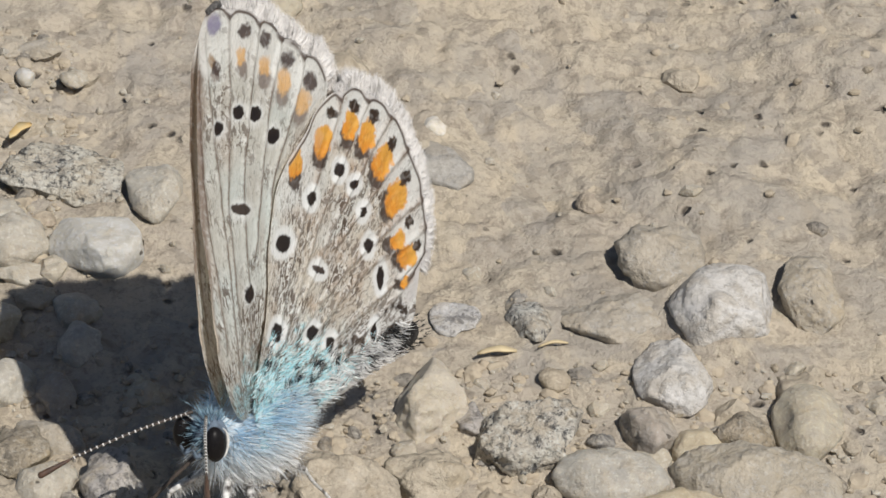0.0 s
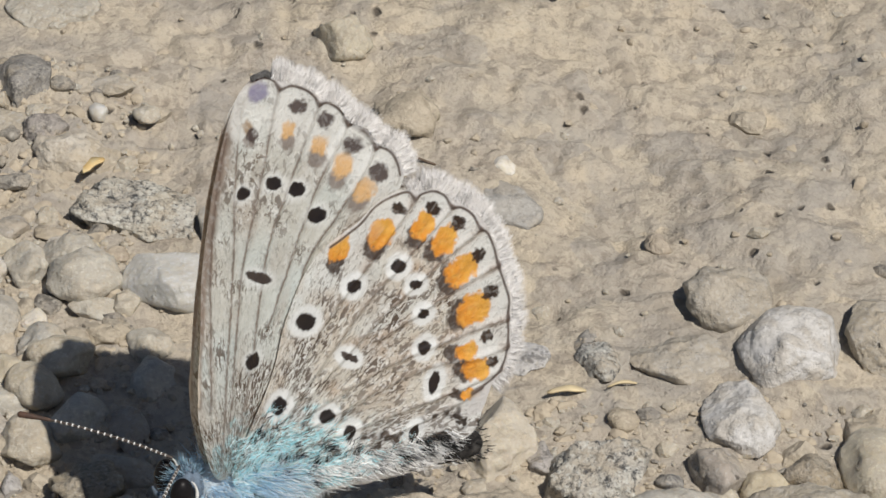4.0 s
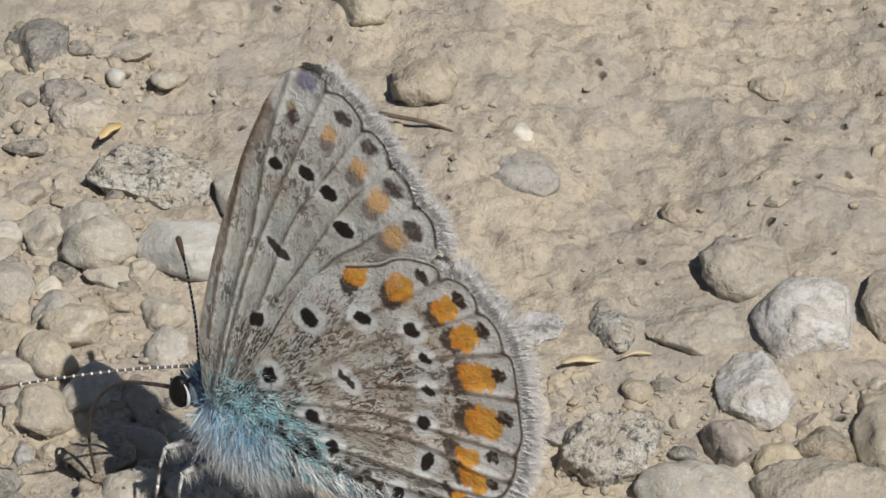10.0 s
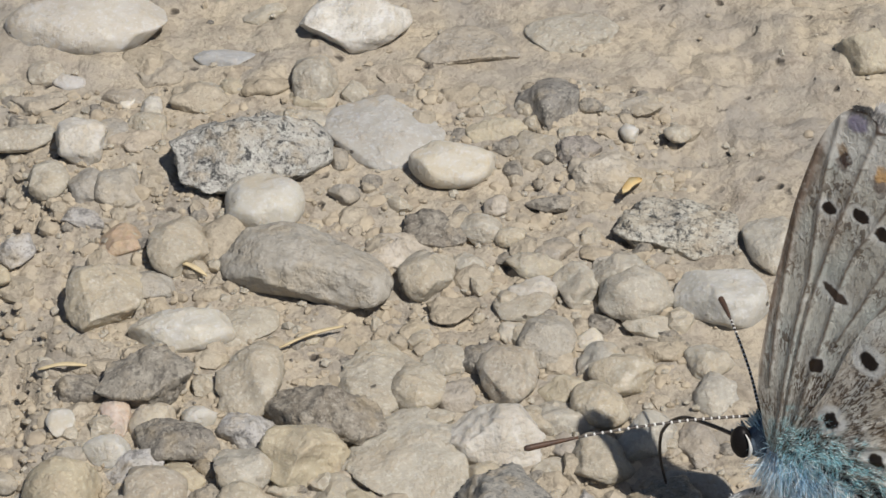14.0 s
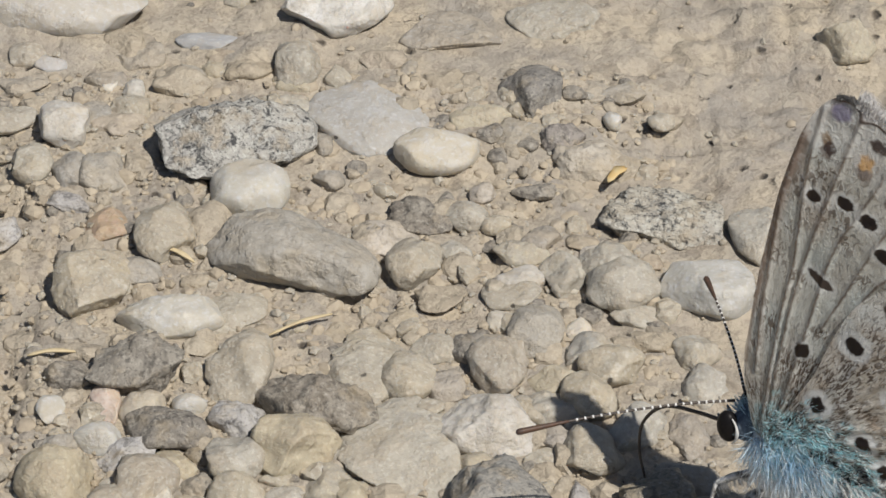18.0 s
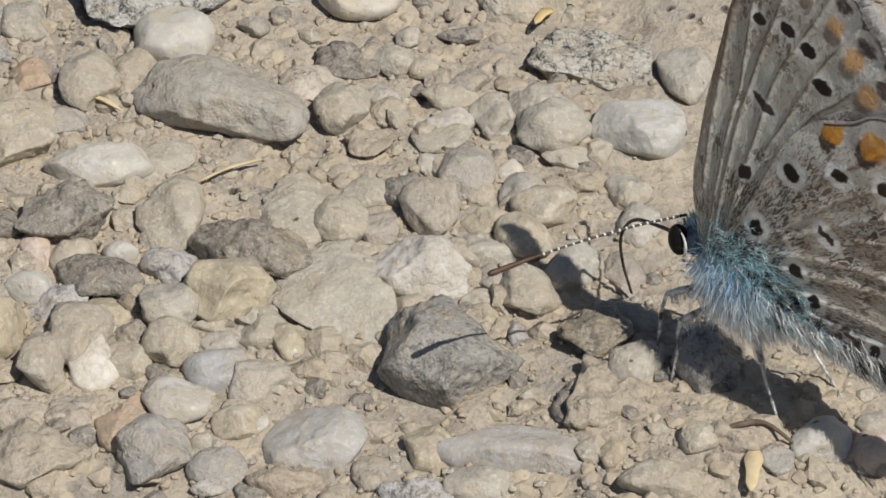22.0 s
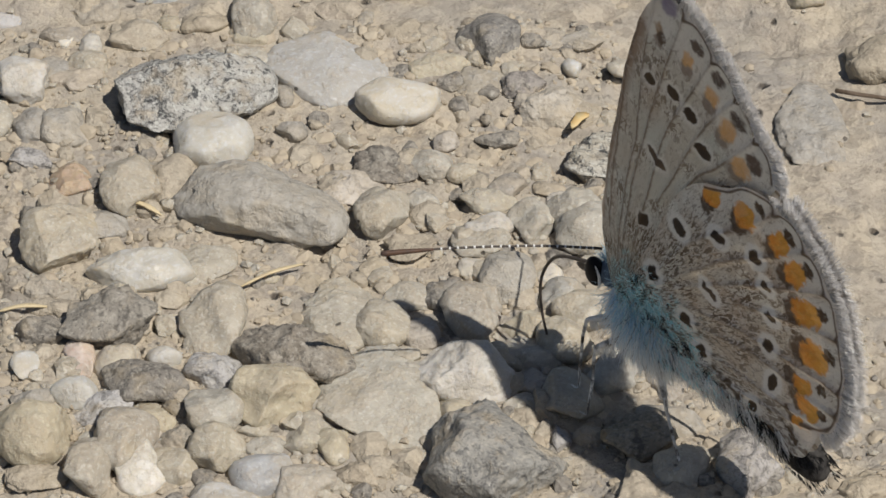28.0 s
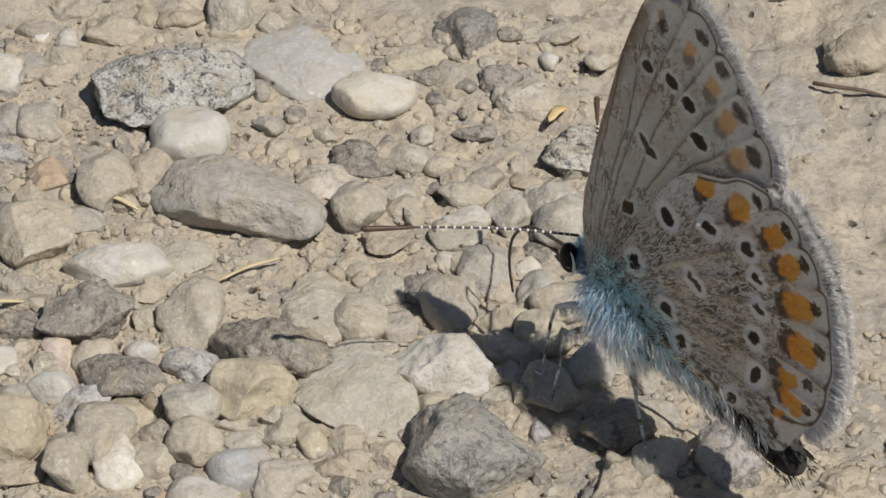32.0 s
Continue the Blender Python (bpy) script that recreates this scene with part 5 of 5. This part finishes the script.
ANTENNA_NEAR = [(-0.45, -0.55, 2.65), (-1.6, -2.2, 3.0), (-3.0, -4.3, 3.25), (-4.26, -6.14, 3.29)]
ANTENNA_FAR = [(-0.45, -0.05, 2.65), (-1.5, 0.9, 3.2), (-2.9, 2.0, 3.8), (-4.0, 2.8, 4.15)]


def hung(name, points, radii, sides, rings, material, label):
    """A part that turns about its first point, hung on the butterfly."""
    root = np.array(points[0])
    verts, faces = tube([np.array(p) - root for p in points], radii, sides, rings)
    ob = part(name, mesh_of(name, verts, faces, material), butterfly, label)
    ob.location = Vector((root + (0, 0, UP)) * MM)
    return ob


def antenna(points):
    shaft = hung("antenna", points, (0.05, 0.04, 0.036, 0.036), 7, 40, CUTICLE, "thin dark antenna ringed with white")
    line = smooth_path(points, 60) - np.array(points[0])
    for k in range(4, 44, 2):
        a, b = line[k], line[k] + (line[k + 1] - line[k]) * 0.45
        part("white_ring", mesh_of("white_ring", *tube([a, b], (0.050, 0.050), 7, 2), WHITE_SCALE), shaft)
    part("club", mesh_of("club", *tube([line[44], line[51], line[57], line[59]], (0.04, 0.085, 0.10, 0.04), 8, 16), CLUB), shaft, "brown thickened antenna tip")
    return shaft


LEGS = [
    [(0.2, -0.6, 0.2), (-0.75, -1.2, -0.25), (-0.80, -1.5, -1.50), (-0.75, -1.8, -2.85)],
    [(1.0, -0.7, 0.0), (0.15, -1.5, -0.55), (0.25, -1.8, -1.70), (0.30, -2.2, -2.95)],
    [(2.3, -0.6, -0.1), (3.1, -1.0, -0.75), (3.7, -1.2, -1.80), (4.4, -1.4, -2.95)],
]


def leg(points, parent):
    hip, knee, ankle, foot = (np.array(p) for p in points)
    whole = solid("leg", tube([hip, hip * 0.5 + knee * 0.5 + (0, 0, 0.05), knee], (0.13, 0.125, 0.075), 8, 12), LEG, parent, "thin leg with white and grey scales")
    rng = np.random.RandomState(int(abs(hip[0]) * 100) + 1)
    s = rng.rand(160, 1)
    base = hip + (knee - hip) * s + rng.normal(0, 0.07, (160, 3))
    tip = base + np.array((0.12, -0.02, -0.28)) * rng.uniform(0.5, 1.6, (160, 1)) + rng.normal(0, 0.06, (160, 3))
    hair_coat("hair", whole, base, tip, np.array((0.86, 0.86, 0.85)) * rng.uniform(0.7, 1.0, (160, 1)), 0.014, 9, "white leg hair")
    solid("tibia", tube([knee, knee * 0.5 + ankle * 0.5 + (-0.06, 0, 0), ankle], (0.07, 0.055, 0.045), 8, 14), LEG, whole)
    solid("tarsus", tube([ankle, ankle * 0.4 + foot * 0.6, foot, foot + (-0.25, -0.1, -0.02)], (0.055, 0.045, 0.035, 0.02), 7, 16), LEG, whole)
    for k in range(5):
        at = ankle + (foot - ankle) * (k + 1) / 6
        solid("spine", tube([at, at + (0.12, -0.1, -0.16)], (0.02, 0.006), 5, 3), CUTICLE, whole)
    return whole


butterfly = build_butterfly()
NEAR, FAR = antenna(ANTENNA_NEAR), antenna(ANTENNA_FAR)
SNOUT = [(-0.75, -0.35, 1.45), (-1.9, -0.38, 1.25), (-3.3, -0.42, 0.75), (-4.2, -0.45, -0.4), (-4.45, -0.45, -1.7), (-4.3, -0.45, -2.9)]
PROBOSCIS = hung("proboscis", SNOUT, (0.075, 0.065, 0.06, 0.055, 0.05, 0.04), 7, 40, CUTICLE, "long curved dark proboscis probing the stones")
for points in LEGS:
    leg(points, butterfly)
    leg([(x, -0.3 - y + 0.02 * x, z) for x, y, z in points], butterfly)

# ---- what moves ----
BUTTERFLY_PATH = [
    (0, 0.00777, -0.02177, 0.00034, -10.72, 7.62, 51.07),
    (0.5, 0.00736, -0.02209, 0.00033, -11.13, 7.92, 47.37),
    (1, 0.00598, -0.02169, 0.00005, -8.57, 4.84, 35.19),
    (1.5, 0.00529, -0.02228, -0.00018, -8.75, 4.36, 33.47),
    (2, 0.00505, -0.02234, -0.00019, -8.60, 5.55, 32.20),
    (2.5, 0.00500, -0.02227, -0.00015, -7.91, 6.90, 31.82),
    (3, 0.00477, -0.02226, -0.00008, -8.07, 8.61, 31.62),
    (3.5, 0.00479, -0.02229, -0.00006, -10.23, 6.13, 32.27),
    (5.5, 0.00394, -0.02004, 0.00014, -10.10, 2.34, -6.41),
    (6, 0.00397, -0.02005, 0.00011, -9.60, 2.42, -7.06),
    (6.5, 0.00404, -0.01999, 0.00011, -9.15, 2.13, -7.38),
    (7, 0.00401, -0.01996, 0.00013, -9.18, 2.45, -7.97),
    (7.5, 0.00403, -0.01989, 0.00014, -8.82, 2.95, -8.13),
    (8, 0.00434, -0.01967, 0.00025, -8.12, -0.94, -17.02),
    (8.5, 0.00433, -0.01939, 0.00031, -7.40, 0.23, -20.81),
    (9, 0.00492, -0.01886, 0.00040, -4.22, -2.18, -34.12),
    (9.5, 0.00483, -0.01885, 0.00038, -4.55, -1.42, -34.30),
    (10, 0.00483, -0.01880, 0.00036, -4.22, -0.94, -34.49),
    (10.5, 0.00482, -0.01883, 0.00036, -4.35, -0.62, -35.13),
    (11, 0.00486, -0.01887, 0.00035, -3.58, -1.39, -35.74),
    (11.5, 0.00475, -0.01894, 0.00028, -1.88, -2.75, -36.85),
    (12, 0.00460, -0.01885, 0.00020, -0.80, -2.77, -37.53),
    (12.5, 0.00474, -0.01895, 0.00017, -0.62, -3.70, -37.64),
    (13, 0.00481, -0.01905, 0.00014, -1.48, -4.51, -37.39),
    (13.5, 0.00473, -0.01902, 0.00010, -1.44, -4.58, -37.82),
    (14, 0.00460, -0.01890, 0.00006, -1.85, -3.57, -37.88),
    (14.5, 0.00455, -0.01878, 0.00005, -2.27, -3.58, -37.78),
    (16.5, 0.00442, -0.01849, 0.00013, -1.89, -4.97, -37.63),
    (17, 0.00446, -0.01837, 0.00010, -1.41, -4.74, -37.58),
    (17.5, 0.00449, -0.01834, 0.00008, -1.45, -4.75, -37.62),
    (18, 0.00444, -0.01832, 0.00002, -0.71, -4.71, -37.80),
    (18.5, 0.00453, -0.01831, 0.00001, -0.44, -5.68, -37.63),
    (19, 0.00443, -0.01830, -0.00002, -1.01, -4.98, -38.07),
    (19.5, 0.00435, -0.01829, -0.00003, -1.43, -4.80, -38.31),
    (20, 0.00433, -0.01826, -0.00004, -1.67, -4.97, -38.40),
    (20.5, 0.00434, -0.01820, -0.00005, -1.79, -4.64, -38.33),
    (21, 0.00439, -0.01814, -0.00008, -1.00, -4.59, -38.40),
    (21.5, 0.00461, -0.01774, -0.00021, 1.15, -4.86, -40.43),
    (22, 0.00492, -0.01719, -0.00024, 1.05, -4.21, -49.14),
    (22.5, 0.00512, -0.01621, -0.00040, 3.76, -5.95, -60.44),
    (23, 0.00428, -0.01548, -0.00044, 8.33, -5.98, -58.56),
    (23.5, 0.00335, -0.01441, -0.00049, 7.73, -2.36, -59.84),
    (24, 0.00314, -0.01432, -0.00047, 6.46, -0.91, -59.15),
    (24.5, 0.00308, -0.01430, -0.00046, 6.19, -0.54, -58.27),
    (25, 0.00300, -0.01434, -0.00045, 6.87, -1.09, -57.21),
    (25.5, 0.00298, -0.01433, -0.00041, 7.48, -1.10, -57.01),
    (26, 0.00289, -0.01432, -0.00039, 7.95, -1.50, -55.99),
    (26.5, 0.00274, -0.01423, -0.00031, 8.77, -2.78, -57.99),
    (28.5, 0.00118, -0.01373, 0.00021, 5.15, -0.63, -58.75),
    (29, 0.00110, -0.01373, 0.00021, 4.08, -0.07, -58.33),
    (29.5, 0.00106, -0.01370, 0.00019, 4.41, 0.07, -58.01),
    (30, 0.00098, -0.01368, 0.00019, 3.44, 0.32, -57.70),
    (30.5, 0.00100, -0.01362, 0.00019, 3.61, 0.40, -57.90),
    (31, 0.00097, -0.01365, 0.00017, 3.18, 0.48, -57.62),
    (31.5, 0.00091, -0.01365, 0.00017, 2.71, 0.82, -57.37),
    (32, 0.00093, -0.01362, 0.00017, 3.04, 0.98, -57.52),
]


NEAR_ANTENNA_WAYS = [(0, -0.73, -0.66, 0.18), (2.5, -0.61, -0.79, 0.06), (6, -0.56, -0.83, 0.05), (11, -0.67, -0.74, -0.04), (12, -0.54, -0.83, 0.14), (14, -0.62, -0.79, 0.04), (19, -0.57, -0.82, 0.11), (21, -0.51, -0.86, 0.10), (22, -0.23, -0.97, 0.11), (23, -0.07, -0.96, 0.27), (24, -0.33, -0.90, 0.30), (26, -0.39, -0.89, 0.24), (30, -0.55, -0.83, 0.07), (32, -0.43, -0.88, 0.20)]
FAR_ANTENNA_WAYS = [(0, -0.80, 0.55, -0.24), (2.5, -0.66, 0.74, -0.14), (6, -0.81, 0.40, 0.42), (8, -0.84, 0.26, -0.48), (9, -0.72, -0.23, -0.65), (9.6, -0.70, 0.70, 0.12), (10, -0.71, 0.68, 0.19), (12, -0.74, 0.66, 0.10), (14, -0.77, 0.63, 0.13), (19, -0.75, 0.63, 0.17), (21, -0.73, 0.59, 0.33), (22, -0.20, 0.60, 0.77), (24, -0.30, 0.60, 0.74), (25, -0.81, 0.56, 0.14), (26, -0.83, 0.53, 0.15), (29, -0.80, 0.60, 0.04), (32, -0.76, 0.59, 0.28)]
PROBOSCIS_WAYS = [(0, -0.04, 0.45, -0.89), (2.5, -0.04, 0.45, -0.89), (6, -0.51, 0.11, -0.85), (9.5, -0.54, -0.08, -0.84), (14, -0.67, 0.15, -0.72), (19, -0.65, 0.06, -0.76), (22, -0.58, 0.12, -0.81), (23, -0.68, -0.14, -0.72), (24, -0.52, -0.20, -0.83), (26, -0.39, -0.20, -0.90), (30, -0.62, -0.04, -0.78), (32, -0.64, -0.01, -0.77)]


def swing(ob, points, ways):
    """Key a hung part so that its end points the given ways, in the butterfly's space."""
    rest = Vector(points[-1]) - Vector(points[0])
    at = Matrix.Translation(ob.location)
    rows = [(t, at @ rest.rotation_difference(Vector(way)).to_matrix().to_4x4()) for t, *way in ways]
    walk(ob, rows)


def motions():
    walk(butterfly, [(t, pose(*row)) for t, *row in BUTTERFLY_PATH])
    swing(NEAR, ANTENNA_NEAR, NEAR_ANTENNA_WAYS)
    swing(FAR, ANTENNA_FAR, FAR_ANTENNA_WAYS)
    swing(PROBOSCIS, SNOUT, PROBOSCIS_WAYS)


motions()
